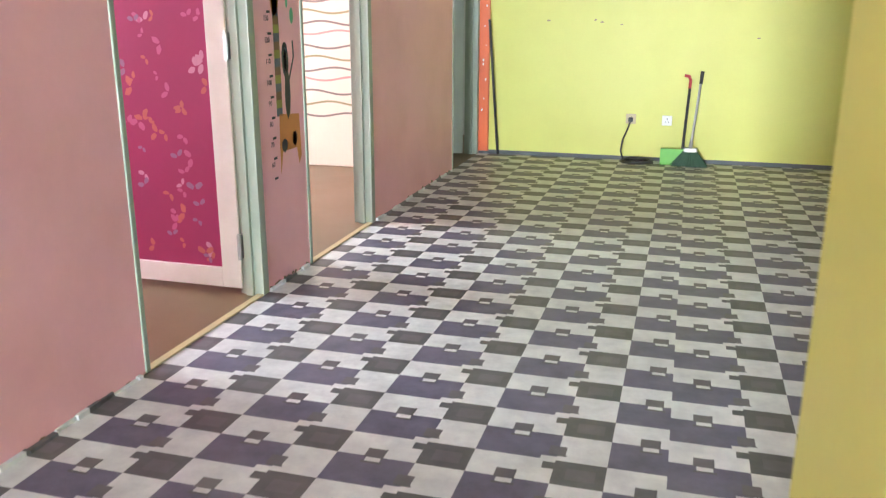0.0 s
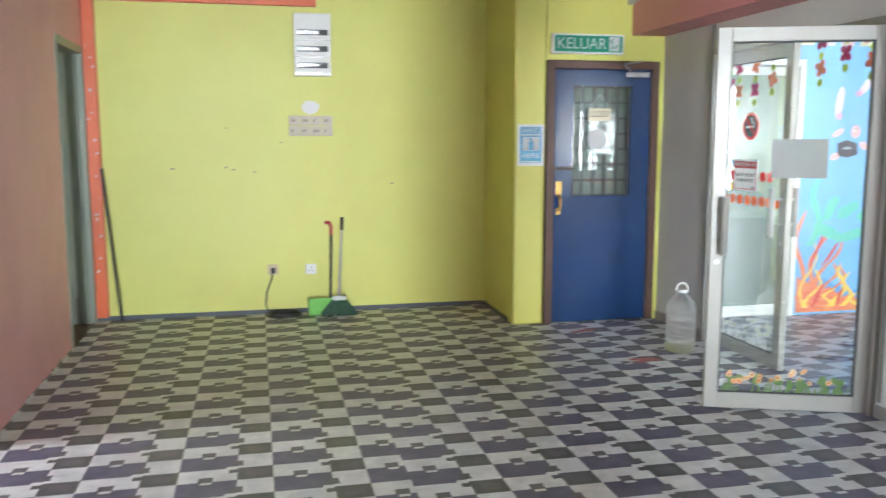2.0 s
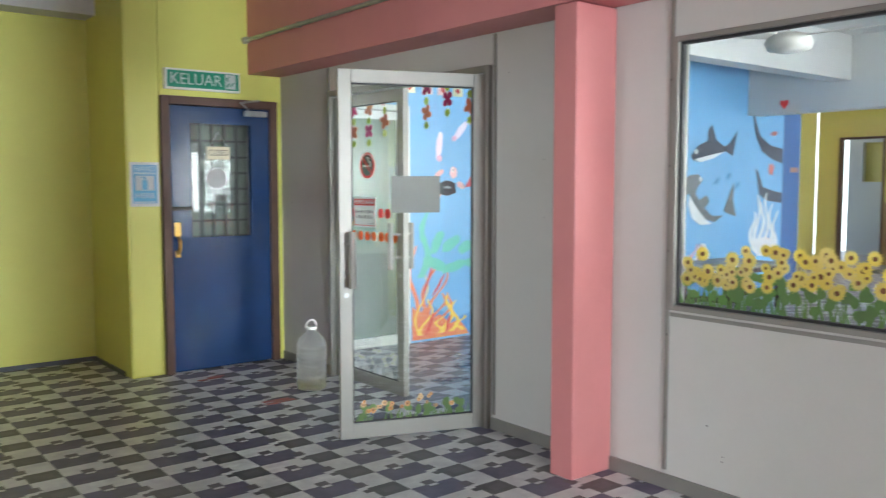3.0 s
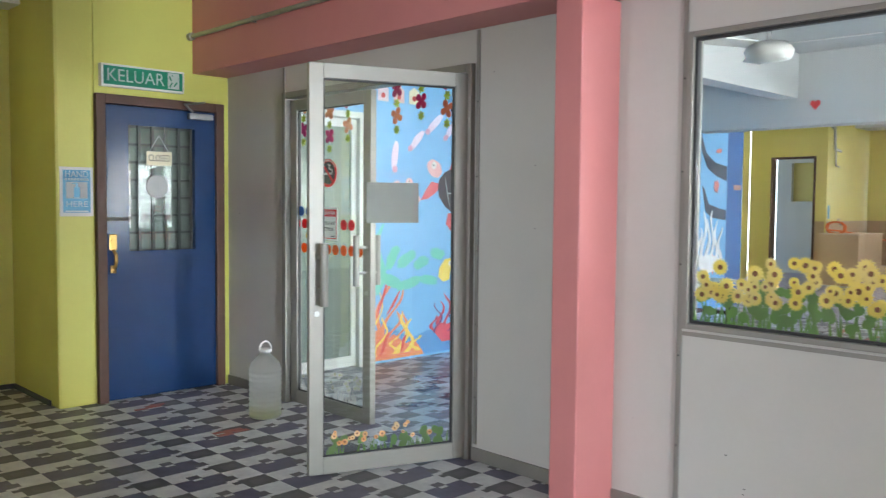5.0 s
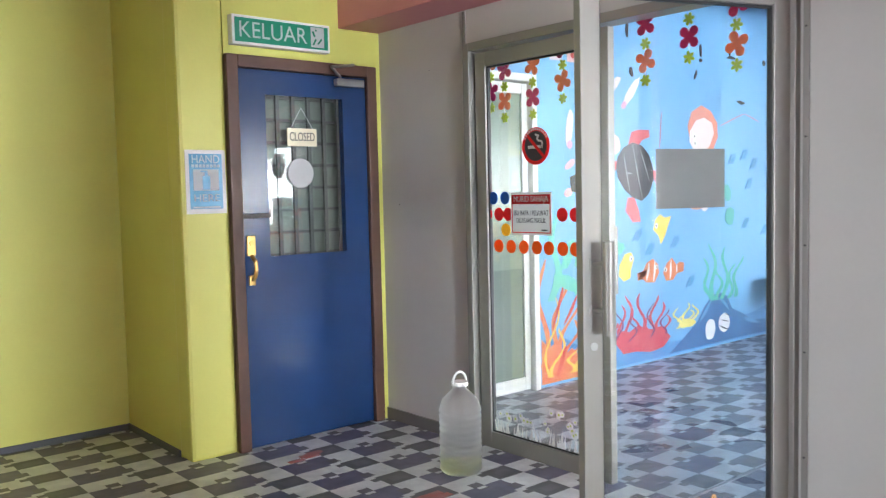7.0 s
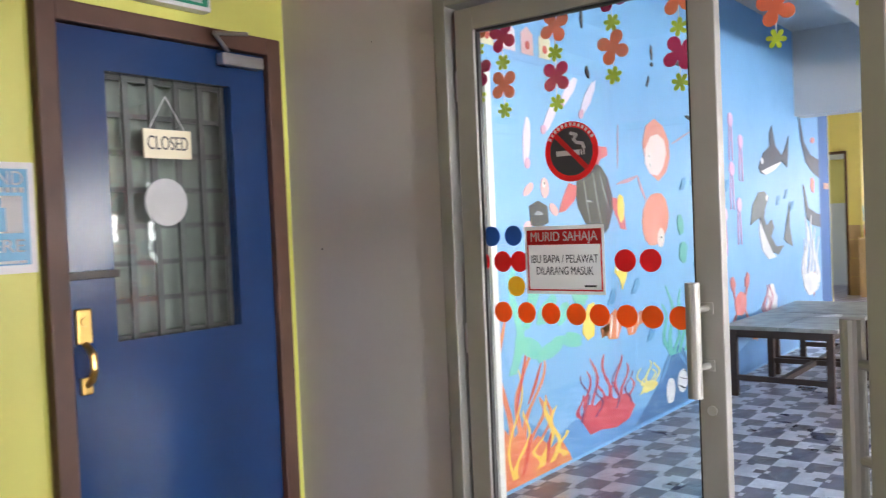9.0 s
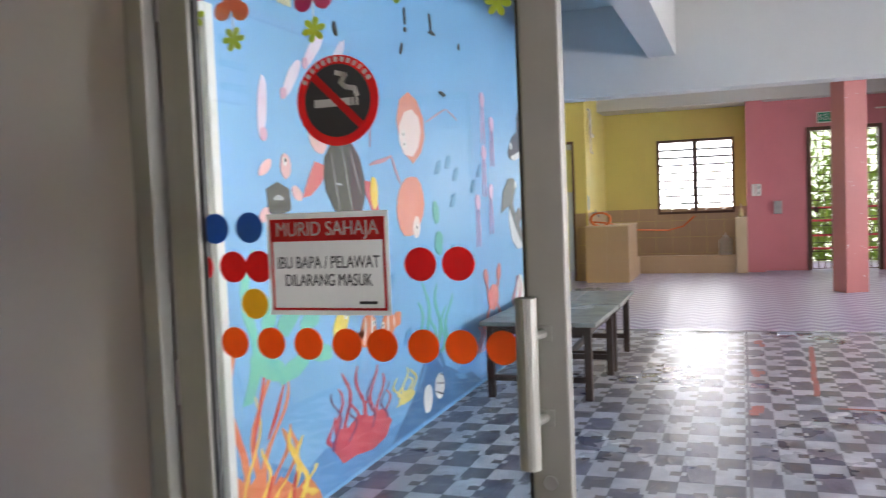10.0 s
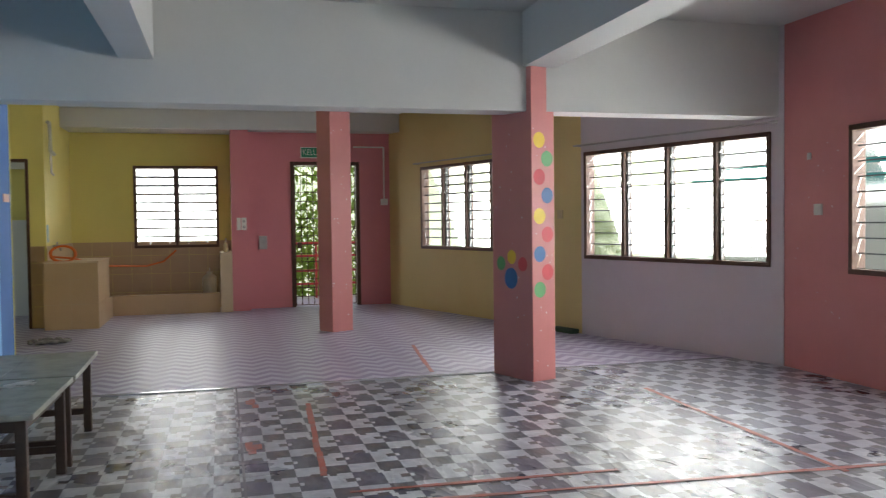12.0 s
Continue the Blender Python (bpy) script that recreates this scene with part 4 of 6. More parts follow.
tagged(fl.make("paint_flakes", PAPER), "white patches of flaked paint on the orange post", "paint flakes", kind="stuff")
# switch panel and sticker
sp = thing("light_switches", "block of eight beige wall switches", "switch", at=(0, 8.38, 1.53))
for i in range(4):
    for j in range(2):
        Mesh().box(-0.185 + 0.093 * i, -0.097 + 0.093 * i, 8.366, 8.384, 1.535 + 0.088 * j, 1.618 + 0.088 * j, None, 0.004).make("plate", surface("aged_switch_plate", (0.62, 0.56, 0.45), (0.5, 0.44, 0.34)) if i + j == 0 else bpy.data.materials["aged_switch_plate"], sp)
w = Mesh()
for i in range(4):
    for j in range(2):
        for k in range(1 + (i + j) % 3):
            w.box(-0.165 + 0.093 * i + 0.018 * k, -0.153 + 0.093 * i + 0.018 * k, 8.361, 8.367, 1.565 + 0.088 * j, 1.59 + 0.088 * j)
tagged(w.make("rocker", surface("brown_marks", (0.3, 0.22, 0.15)), sp), kind="stuff")
adopt(sp)
st = Mesh().prism([(a, b) for a, b in ring(18, 0.075, 0.06, 0.12, 8)], facing(0.0, 8.384, 1.775, "-y"), 0.001).make("wall_sticker", PAPER)
tagged(st, "small pale cut-out sticker above the switches", "sticker")


def socket(x, z, mat, label, way="-y", y=8.384):
    e = thing("wall_socket", label, "socket", "wall sockets", at=(x, y, z - 0.045))
    M = facing(x, y, z, way)
    q = Mesh().box(-0.045, 0.045, -0.045, 0.045, 0, 0.012, None, 0.004).make("plate", mat, e); q.data.transform(M)
    q = Mesh().box(-0.004, 0.004, 0.008, 0.022, 0.012, 0.0126).box(-0.018, -0.01, -0.015, -0.008, 0.012, 0.0126).box(0.01, 0.018, -0.015, -0.008, 0.012, 0.0126).make("slot", BLACK, e); q.data.transform(M)
    adopt(e)


socket(-0.35, 0.385, BEIGEPL, "beige wall socket with a plug and cable")
socket(-0.025, 0.38, WHITEPL, "white wall socket on the yellow wall")
cb = Mesh().box(-0.37, -0.33, 8.33, 8.372, 0.36, 0.40, None, 0.006)
pts = [(-0.35, 8.34, 0.37), (-0.37, 8.31, 0.30), (-0.41, 8.29, 0.2), (-0.42, 8.27, 0.1), (-0.39, 8.25, 0.02)]
for i in range(40):
    a = i * 0.5
    pts.append((-0.26 + (0.15 - 0.001 * i) * math.cos(a + 2.6), 8.20 + 0.1 * math.sin(a + 2.6), 0.012 + 0.0007 * i))
cb.tube(pts, 0.007, 6)
tagged(cb.make("extension_cable", BLACK), "black cable plugged in and coiled on the floor", "cable")
# nail holes
ho = Mesh()
for x, z, s in ((-0.72, 1.27, 0.012), (-0.66, 1.25, 0.011), (-0.48, 1.23, 0.01), (-1.15, 1.26, 0.012), (-0.25, 1.48, 0.008), (0.7, 1.12, 0.01), (-0.7, 1.60, 0.008)):
    ho.prism(ring(8, s * 1.4, s * 0.7, 0.4, int(z * 100)), facing(x, 8.3845, z, "-y"), 0.001)
tagged(ho.make("nail_holes", surface("bare_plaster", (0.35, 0.27, 0.14))), "small chipped nail holes in the yellow paint", "nail holes", kind="stuff")

# broom, dustpan, pole
br = thing("broom", "broom with dark green bristles leaning on the wall", "broom", at=(0.19, 8.2, 0))
Mesh().rod((0.20, 8.20, 0.16), (0.25, 8.36, 0.80), 0.011).make("stick", STEEL, br)
Mesh().rod((0.245, 8.343, 0.72), (0.252, 8.366, 0.83), 0.015).make("grip", BLACK, br)
Mesh().box(0.14, 0.26, 8.17, 8.21, 0.12, 0.17, None, 0.012).rod((0.20, 8.19, 0.16), (0.205, 8.215, 0.24), 0.02, 12, 0.013).make("head", STEEL, br)
b = Mesh()
rnd = random.Random(9)
for i in range(420):
    u, v = rnd.uniform(-1, 1), rnd.uniform(-1, 1)
    b.rod((0.20 + 0.058 * u, 8.19 + 0.015 * v, 0.135), (0.20 + 0.155 * u + rnd.uniform(-0.012, 0.012), 8.17 + 0.06 * v, rnd.uniform(0.0, 0.02)), 0.0045, 4, 0.003)
tagged(b.make("bristles", DARKGREEN, br), kind="stuff")
adopt(br)
dp = thing("dustpan", "lime green dustpan with a long black handle", "dustpan", at=(0.08, 8.25, 0))
d = Mesh().box(-0.06, 0.17, 8.20, 8.21, 0.01, 0.15, pose(0, 0, 0, 0, 0, 0), 0.004).box(-0.06, 0.17, 8.21, 8.33, 0.0, 0.012, None, 0.004)
d.box(-0.06, -0.05, 8.205, 8.33, 0.01, 0.13, None, 0.003).box(0.16, 0.17, 8.205, 8.33, 0.01, 0.13, None, 0.003)
d.make("pan", GREENPL, dp)
Mesh().rod((0.13, 8.24, 0.12), (0.155, 8.355, 0.72), 0.012).make("handle", BLACK, dp)
Mesh().tube([(0.152, 8.345, 0.68), (0.155, 8.355, 0.75), (0.14, 8.36, 0.785), (0.10, 8.362, 0.79)], 0.014).make("grip", REDPL, dp)
adopt(dp)
po = Mesh().rod((-1.60, 8.34, 0.0), (-1.695, 8.315, 1.27), 0.012, 12)
tagged(po.make("pole", BLACK), "thin black pole leaning in the corner", "pole")

# ---- pink wall: door frames ----


def side_frame(name, y0, y1, h, label):
    m = Mesh()
    for ya, yb in ((y0 - 0.008, y0 + 0.02), (y1 - 0.03, y1 + 0.03)):
        m.box(-1.92, -1.793, ya, yb, 0, h + 0.035, None, 0.006)
    m.box(-1.88, -1.84, y1 - 0.05, y1 - 0.03, 0, h, None, 0.004)
    m.box(-1.92, -1.793, y0 + 0.02, y1 - 0.03, h - 0.025, h + 0.035, None, 0.006)
    plain(m.make(name, SAGE), label, "door frame")


side_frame("door_frame_one", *D1, 2.1, "sage grey coated door frame")
side_frame("door_frame_two", *D2, 2.1, "sage grey coated door frame")
side_frame("door_frame_three", *D3, 2.2, "sage grey coated door frame")
th = Mesh()
for a, b in (D1, D2):
    th.box(-1.83, -1.795, a + 0.025, b - 0.025, 0, 0.008, None, 0.002)
plain(th.make("trim_thresholds", BEIGEPL), "pale metal threshold strips", "trim")
md = thing("door_3", "open white-framed door with magenta patterned panel", "door", kind="structure", at=(-1.9, 3.92, 0))
m = Mesh()
YD = 3.915
for a in ((-2.75, -2.65, 0.03, 2.06), (-2.01, -1.905, 0.03, 2.06), (-2.65, -2.01, 0.03, 0.13), (-2.65, -2.01, 1.96, 2.06)):
    m.box(a[0], a[1], YD - 0.02, YD + 0.02, a[2], a[3], None, 0.004)
m.make("frame", WHITEPL, md)
Mesh().box(-2.65, -2.01, YD - 0.006, YD + 0.012, 0.13, 1.96).make("panel", MAGENTAP, md)
rnd = random.Random(12)
mats = [surface("film_white", (0.56, 0.26, 0.38)), surface("film_orange", (0.5, 0.14, 0.12)), surface("film_grey", (0.3, 0.16, 0.28)), surface("film_pink", (0.5, 0.12, 0.25))]
ms = [Mesh() for _ in mats]
for i in range(85):
    x, z, s, r = rnd.uniform(-2.62, -2.04), rnd.uniform(0.16, 1.93), rnd.uniform(0.016, 0.034), rnd.uniform(0, 3)
    k = rnd.randrange(4)
    for sg_ in (-1, 1):
        ms[k].prism([(a + sg_ * s * 0.75 * math.cos(r), b + sg_ * s * 0.75 * math.sin(r)) for a, b in ring(9, s * 0.75, s * 0.45, 0.15, i, r + sg_ * 0.6)], facing(x, YD - 0.0062 - 0.0002 * (i % 5), z, "-y"), 0.0006 + 0.0001 * (sg_ > 0))
for q, mt, nm in zip(ms, mats, ("pale_print", "orange_print", "grey_print", "pink_print")):
    tagged(q.make(nm, mt, md), kind="stuff")
h = Mesh()
for z in (0.25, 1.2, 1.9):
    h.box(-1.905, -1.885, YD - 0.045, YD + 0.02, z - 0.06, z + 0.06, None, 0.003).rod((-1.895, YD - 0.04, z - 0.065), (-1.895, YD - 0.04, z + 0.065), 0.009)
h.make("hinge", STEEL, md)
Mesh().box(-2.55, -2.2, YD - 0.0085, YD - 0.0065, 1.52, 1.66).make("paper", PAPER, md)
adopt(md)
pd = Mesh().box(-0.8, 0, -0.02, 0.02, 0.01, 2.16, None, 0.004).box(-0.72, -0.70, -0.035, 0.035, 0.95, 1.15).make("door_4", surface("pale_sage_door", (0.55, 0.62, 0.60), (0.46, 0.52, 0.5)))
pd.matrix_basis = pose(-1.93, 8.25, 0, 0, 0, 12)
plain(pd, "open pale sage door leaf", "door")
bx = Mesh().lathe([(0.15, 0), (0.17, 0.35), (0.175, 0.36), (0.165, 0.36), (0.15, 0.02)], (-2.35, 7.75, 0), 18)
tagged(bx.make("blue_bin", surface("blue_grey_plastic", (0.25, 0.36, 0.48)), None, True), "blue grey plastic bin on the floor", "bin")

# wavy lines in the side room
wavem = [surface("wave_taupe", (0.22, 0.17, 0.14)), surface("wave_pink", (0.66, 0.27, 0.24)), surface("wave_olive", (0.30, 0.26, 0.13))]
wv = [Mesh(), Mesh(), Mesh()]
for i in range(22):
    z = 0.46 + 0.098 * i + (0.02 if i % 4 == 3 else 0)
    ph = i * 1.9
    up, dn = [], []
    for k in range(41):
        x = -3.6 + 1.7 * k / 40
        c = 0.018 * math.sin(x * 11 + ph)
        up.append((x, z + c + 0.009))
        dn.append((x, z + c - 0.009))
    idx = 1 if i % 4 == 3 else (2 if i % 4 == 1 else 0)
    wv[idx].prism(dn + up[::-1], facing(0, 7.299, 0, "-y"), 0.001)
wp = thing("painted_waves", "wavy painted stripes on the cream wall", "wall painting", at=(-2.7, 7.3, 0.4))
for q, mt, nm in zip(wv, wavem, ("taupe_wave", "pink_wave", "olive_wave")):
    tagged(q.make(nm, mt, wp), kind="stuff")
adopt(wp)

# growth chart sticker between the two doorways
gc = thing("growth_chart", "colourful height chart sticker on the pink wall", "wall sticker", at=(-1.8, 4.2, 0.5))


def chart(name, shapes, mat):
    m = Mesh()
    for k, (y, z, pts) in enumerate(shapes):
        m.prism(pts, facing(-1.7995, y, z, "+x") @ pose(0, 0, 0.0004 * (k % 4)), 0.0006)
    q = m.make(name, mat, gc)
    if len(shapes) > 1:
        tagged(q, kind="stuff")


chart("tawny_shape", [(4.27, 0.72, [(-0.10, -0.16), (-0.07, -0.05), (0.09, -0.05), (0.11, -0.14), (0.14, -0.1), (0.13, 0.12), (-0.09, 0.14), (-0.1, 0)]),
                      (4.14, 1.78, ring(14, 0.055, 0.085, 0.15, 1)), (4.14, 1.52, ring(14, 0.06, 0.075, 0.1, 2)), (4.09, 1.52, ring(10, 0.02, 0.03)), (4.18, 1.42, ring(10, 0.05, 0.09, 0.1, 3))],
      surface("tawny_print", (0.55, 0.22, 0.06), (0.4, 0.15, 0.04)))
neck = []
for i in range(22):
    neck.append((4.185, 0.85 + 0.04 * i, [(-0.03, 0), (0.03, 0), (0.03, 0.04), (-0.03, 0.04)]))
chart("slate_band", neck[0::3], surface("slate_print", (0.12, 0.13, 0.16)))
chart("olive_band", neck[1::3], surface("olive_print", (0.28, 0.27, 0.06)))
chart("brown_band", neck[2::3], surface("brown_print", (0.20, 0.11, 0.06)))
chart("dark_shape", [(4.27, 1.12, ring(16, 0.035, 0.09, 0.05, 4)), (4.28, 0.95, ring(14, 0.03, 0.12, 0.1, 5)), (4.35, 1.07, [(-0.06, -0.06), (-0.05, -0.07), (0.02, 0.06), (0.015, 0.14), (0, 0.14), (0.004, 0.06)]),
                     (4.22, 0.70, ring(12, 0.03, 0.035, 0.1, 6)), (4.34, 0.72, ring(12, 0.03, 0.04, 0.1, 7))], INK)
chart("white_face", [(4.27, 1.12, ring(14, 0.018, 0.06)), (4.145, 1.52, ring(14, 0.035, 0.05))], WHITEV)
chart("spots", [(4.29, 1.55, ring(14, 0.025, 0.045)), (4.36, 1.33, ring(14, 0.02, 0.04)), (4.31, 1.39, ring(10, 0.013, 0.022))], surface("green_ochre_spot", (0.12, 0.42, 0.22), (0.62, 0.3, 0.05), 0.5, 1.0, 4))
ticks = [(4.115, 0.55 + 0.1 * i, [(-0.018, -0.006), (0.018, -0.006), (0.018, 0.006), (-0.018, 0.006)]) for i in range(13)]
chart("tick", ticks, INK)
for i, n in enumerate((60, 70, 80, 90, 100, 110, 120, 130, 140, 150)):
    text_part(str(n), 0.035, facing(-1.7985, 4.09, 0.62 + 0.1 * i, "+x"), INK, gc, 0.0004)
text_part("Beautiful", 0.075, facing(-1.7985, 4.295, 1.74, "+x") @ pose(0, 0, 0, 0, 0, 50), BROWN, gc, 0.0004)
text_part("World", 0.065, facing(-1.7985, 4.31, 1.63, "+x"), BROWN, gc, 0.0004)
adopt(gc)
cr = Mesh()
rnd = random.Random(21)
for i in range(60):
    y = rnd.choice((rnd.uniform(1.2, 2.9), rnd.uniform(5.5, 7.35), rnd.uniform(3.98, 4.42)))
    s = rnd.uniform(0.004, 0.014)
    cr.prism(ring(7, s * 1.8, s, 0.4, i), facing(-1.7998, y, rnd.uniform(0.0, 0.02), "+x"), 0.0008)
tagged(cr.make("paint_chips", BROWNFLOOR), "chipped paint along the foot of the pink wall", "paint chips", kind="stuff")
edge = Mesh()
for y0, y1 in ((-1.0, 2.91), (3.98, 4.42), (5.49, 7.35)):
    y = y0
    while y < y1:
        s = min(rnd.uniform(0.06, 0.16), y1 - y)
        edge.box(-1.8, -1.8 + rnd.uniform(0.006, 0.02), y, y + s, 0, rnd.uniform(0.006, 0.02))
        y += s
tagged(edge.make("curled_floor_edge", VINYL), "curled ragged edge of the vinyl sheet", "floor edge", kind="stuff")

# ---- water bottle and floor marks ----


def jug(name, x, y, z, r, h, label, liquid=True):
    e = thing(name, label, "bottle", at=(x, y, z))
    prof = [(r * 0.9, 0), (r, 0.015)]
    n = 9
    for i in range(n):
        zz = 0.03 + i * h * 0.62 / n
        prof += [(r, zz), (r * 0.95, zz + h * 0.02), (r, zz + h * 0.04)]
    prof += [(r, h * 0.68), (r * 0.85, h * 0.78), (r * 0.45, h * 0.87), (r * 0.32, h * 0.9), (r * 0.32, h * 0.94)]
    Mesh().lathe(prof, (x, y, z), 22).make("body", CLEARPL, e, True).visible_shadow = False
    Mesh().rod((x, y, z + h * 0.93), (x, y, z + h * 0.97), r * 0.4, 14).make("cap", WHITEPL, e)
    pts = [(x + r * 0.42 * math.cos(a), y, z + h * 0.96 + r * 0.5 * math.sin(a)) for a in [i * math.pi / 8 for i in range(9)]]
    Mesh().tube(pts, 0.006).make("handle", WHITEPL, e)
    if liquid:
        Mesh().rod((x, y, z + 0.012), (x, y, z + 0.045), r * 0.86, 18).make("water", glass_mat("yellowish_water", (0.75, 0.78, 0.35)), e)
    adopt(e)


jug("water_bottle", 2.47, 6.42, 0.001, 0.105, 0.46, "large clear ribbed bottle with some yellowish water")


def floor_mark(x, y, label, s=1.0, seed=0):
    rnd = random.Random(seed)
    m = Mesh()
    for i in range(5):
        a, b = rnd.uniform(-0.09, 0.09) * s, rnd.uniform(-0.04, 0.04) * s
        m.box(x + a - 0.05 * s, x + a + 0.05 * s, y + b - 0.02 * s, y + b + 0.02 * s, 0.003, 0.0045 + 0.0004 * i)
    tagged(m.make("floor_mark", FADED), label, "floor marking", "floor marks")


FADED = surface("faded_red_tape", (0.48, 0.13, 0.10), (0.33, 0.22, 0.22), 0.45, 0.9, 14, 60, 0.05)
floor_mark(2.12, 6.23, "worn red footprint marking on the vinyl floor", 1.0, 1)
floor_mark(2.02, 7.15, "worn red footprint marking on the vinyl floor", 0.9, 2)
for i, (x, y) in enumerate(((9.3, 5.3), (8.0, 5.35), (6.85, 5.4))):
    floor_mark(x, y, "worn red footprint marking on the hall floor", 1.2, 5 + i)
for a, b in (((9.18, 4.9), (7.27, 5.0)), ((11.9, 3.45), (10.2, 3.65)), ((8.9, 2.15), (6.5, 2.22)), ((6.72, 4.6), (6.5, 1.2)), ((6.95, 4.9), (6.9, 3.4))):
    d = Vector((b[0] - a[0], b[1] - a[1]))
    mm = pose(a[0], a[1], 0, 0, 0, math.degrees(math.atan2(d.y, d.x)))
    t = Mesh()
    rnd = random.Random(int(a[0] * 10))
    x = 0
    while x < d.length:
        L = rnd.uniform(0.15, 0.5)
        t.box(x, min(x + L, d.length), -rnd.uniform(0.014, 0.024), rnd.uniform(0.014, 0.024), 0.003, rnd.uniform(0.0042, 0.005), mm)
        x += L - 0.002
    tagged(t.make("tape_line", FADED), "worn strip of faded red floor tape", "floor tape", "floor tape lines")
seam = Mesh().box(2.95, 9.98, 5.42, 5.435, 0.002, 0.005).box(9.96, 10.02, 0.7, 7.3, 0.003, 0.009)
plain(seam.make("trim_sheet_seams", surface("clear_tape", (0.4, 0.4, 0.44), None, 0.12)), "glossy taped seams between floor sheets", "trim")

# ---- mural ----
YM = 7.3298
mu = thing("mural_painting", "painted undersea shapes in bright colours", "mural", at=(6.5, 7.33, 0))
layer = [0]


def paint(name, mat, shapes):
    m = Mesh()
    for pts in shapes:
        layer[0] += 1
        m.prism(pts, facing(0, YM, 0, "-y"), 0.0004 + 0.00003 * layer[0])
    q = m.make(name, mat, mu)
    if len(shapes) > 1:
        tagged(q, kind="stuff")


def at(cx, cz, pts):
    return [(cx + a, cz + b) for a, b in pts]


def frond(x, z, h, w, lean, seed, n=12):
    rnd = random.Random(seed)
    l, r = [], []
    for i in range(n + 1):
        u = i / n
        cx = x + lean * u + 0.05 * math.sin(u * 7 + seed)
        ww = w * (1 - 0.55 * u) * (1 + 0.25 * rnd.uniform(-1, 1))
        if i == n:
            ww = w * 0.2
        l.append((cx - ww, z + h * u))
        r.append((cx + ww, z + h * u))
    return l + r[::-1]


P = lambda n, a, b=None: surface(n, a, b, 0.45, 0.7, 7, 50, 0.05)
def blob(cx, cz, rx, rz, rot=0.0, seed=0, jag=0.05, n=16):
    """A hand-painted oval, turned by rot degrees."""
    c, w = math.cos(radians(rot)), math.sin(radians(rot))
    return [(cx + a * c - b * w, cz + a * w + b * c) for a, b in ring(n, rx, rz, jag, seed)]


def stroke(x0, z0, x1, z1, w=0.012, seed=0, n=8):
    """A brush stroke that swells in the middle and wavers a little."""
    d = Vector((x1 - x0, z1 - z0))
    q = Vector((-d.y, d.x)).normalized()
    l, r = [], []
    for i in range(n + 1):
        u = i / n
        c = Vector((x0, z0)) + d * u + q * 0.25 * w * math.sin(u * 6 + seed)
        k = w * (0.35 + 0.65 * math.sin(math.pi * u))
        l.append(tuple(c + q * k))
        r.append(tuple(c - q * k))
    return l + r[::-1]


# sea bed: low swells with a dark rock at the weeds
swell = [(4.05, 0.02)] + [(4.05 + 0.18 * i, 0.33 - 0.03 * i + 0.05 * math.sin(i * 1.7)) for i in range(9)] + [(5.7, 0.12), (6.9, 0.24), (7.2, 0.30), (7.6, 0.22), (8.2, 0.34), (8.8, 0.22), (9.5, 0.30), (10.38, 0.2), (10.38, 0.02)]
paint("sea_bed", P("sea_bed_paint", (0.11, 0.29, 0.60), (0.14, 0.36, 0.66)), [swell])
paint("rock", P("rock_paint", (0.055, 0.16, 0.36), (0.09, 0.24, 0.48)), [[(5.55, 0.03), (5.75, 0.13), (5.95, 0.24), (6.06, 0.36), (6.18, 0.45), (6.3, 0.46), (6.42, 0.42), (6.5, 0.3), (6.65, 0.25), (6.85, 0.16), (7.05, 0.15), (7.3, 0.03)]])
paint("rock_sheen", P("rock_sheen_paint", (0.14, 0.34, 0.62)), [stroke(6.0, 0.24, 6.16, 0.40, 0.02, 1), stroke(6.45, 0.3, 6.3, 0.42, 0.016, 2), stroke(6.7, 0.2, 6.95, 0.12, 0.02, 3)])
# branching orange and yellow coral
base = [(4.04, 0.02), (4.04, 0.34), (4.12, 0.27), (4.2, 0.31), (4.28, 0.2), (4.36, 0.24), (4.5, 0.14), (4.6, 0.17), (4.7, 0.06), (4.72, 0.02)]
paint("orange_coral", P("orange_coral_paint", (0.74, 0.20, 0.10), (0.78, 0.36, 0.12)), [base] + [frond(x, 0.14, h, w, l, sd) for x, h, w, l, sd in ((4.06, 0.76, 0.03, 0.0, 0), (4.13, 0.62, 0.028, 0.17, 1), (4.2, 0.5, 0.026, 0.24, 2), (4.3, 0.3, 0.03, 0.12, 3), (4.4, 0.3, 0.026, 0.11, 4))])
paint("yellow_coral", P("yellow_coral_paint", (0.85, 0.62, 0.10), (0.82, 0.46, 0.10)), [frond(x, 0.06, h, w, l, sd) for x, h, w, l, sd in ((4.1, 0.58, 0.014, 0.1, 9), (4.17, 0.34, 0.02, 0.1, 10), (4.44, 0.36, 0.035, 0.06, 11), (4.53, 0.3, 0.03, 0.03, 12), (4.34, 0.16, 0.03, 0.04, 13), (4.6, 0.14, 0.035, 0.03, 14))])
paint("red_tips", P("red_tip_paint", (0.66, 0.07, 0.05)), [stroke(4.16, 0.4, 4.29, 0.74, 0.014, 1), stroke(4.28, 0.42, 4.43, 0.62, 0.014, 2), stroke(4.2, 0.06, 4.3, 0.26, 0.02, 3), stroke(4.44, 0.08, 4.5, 0.22, 0.018, 4)])
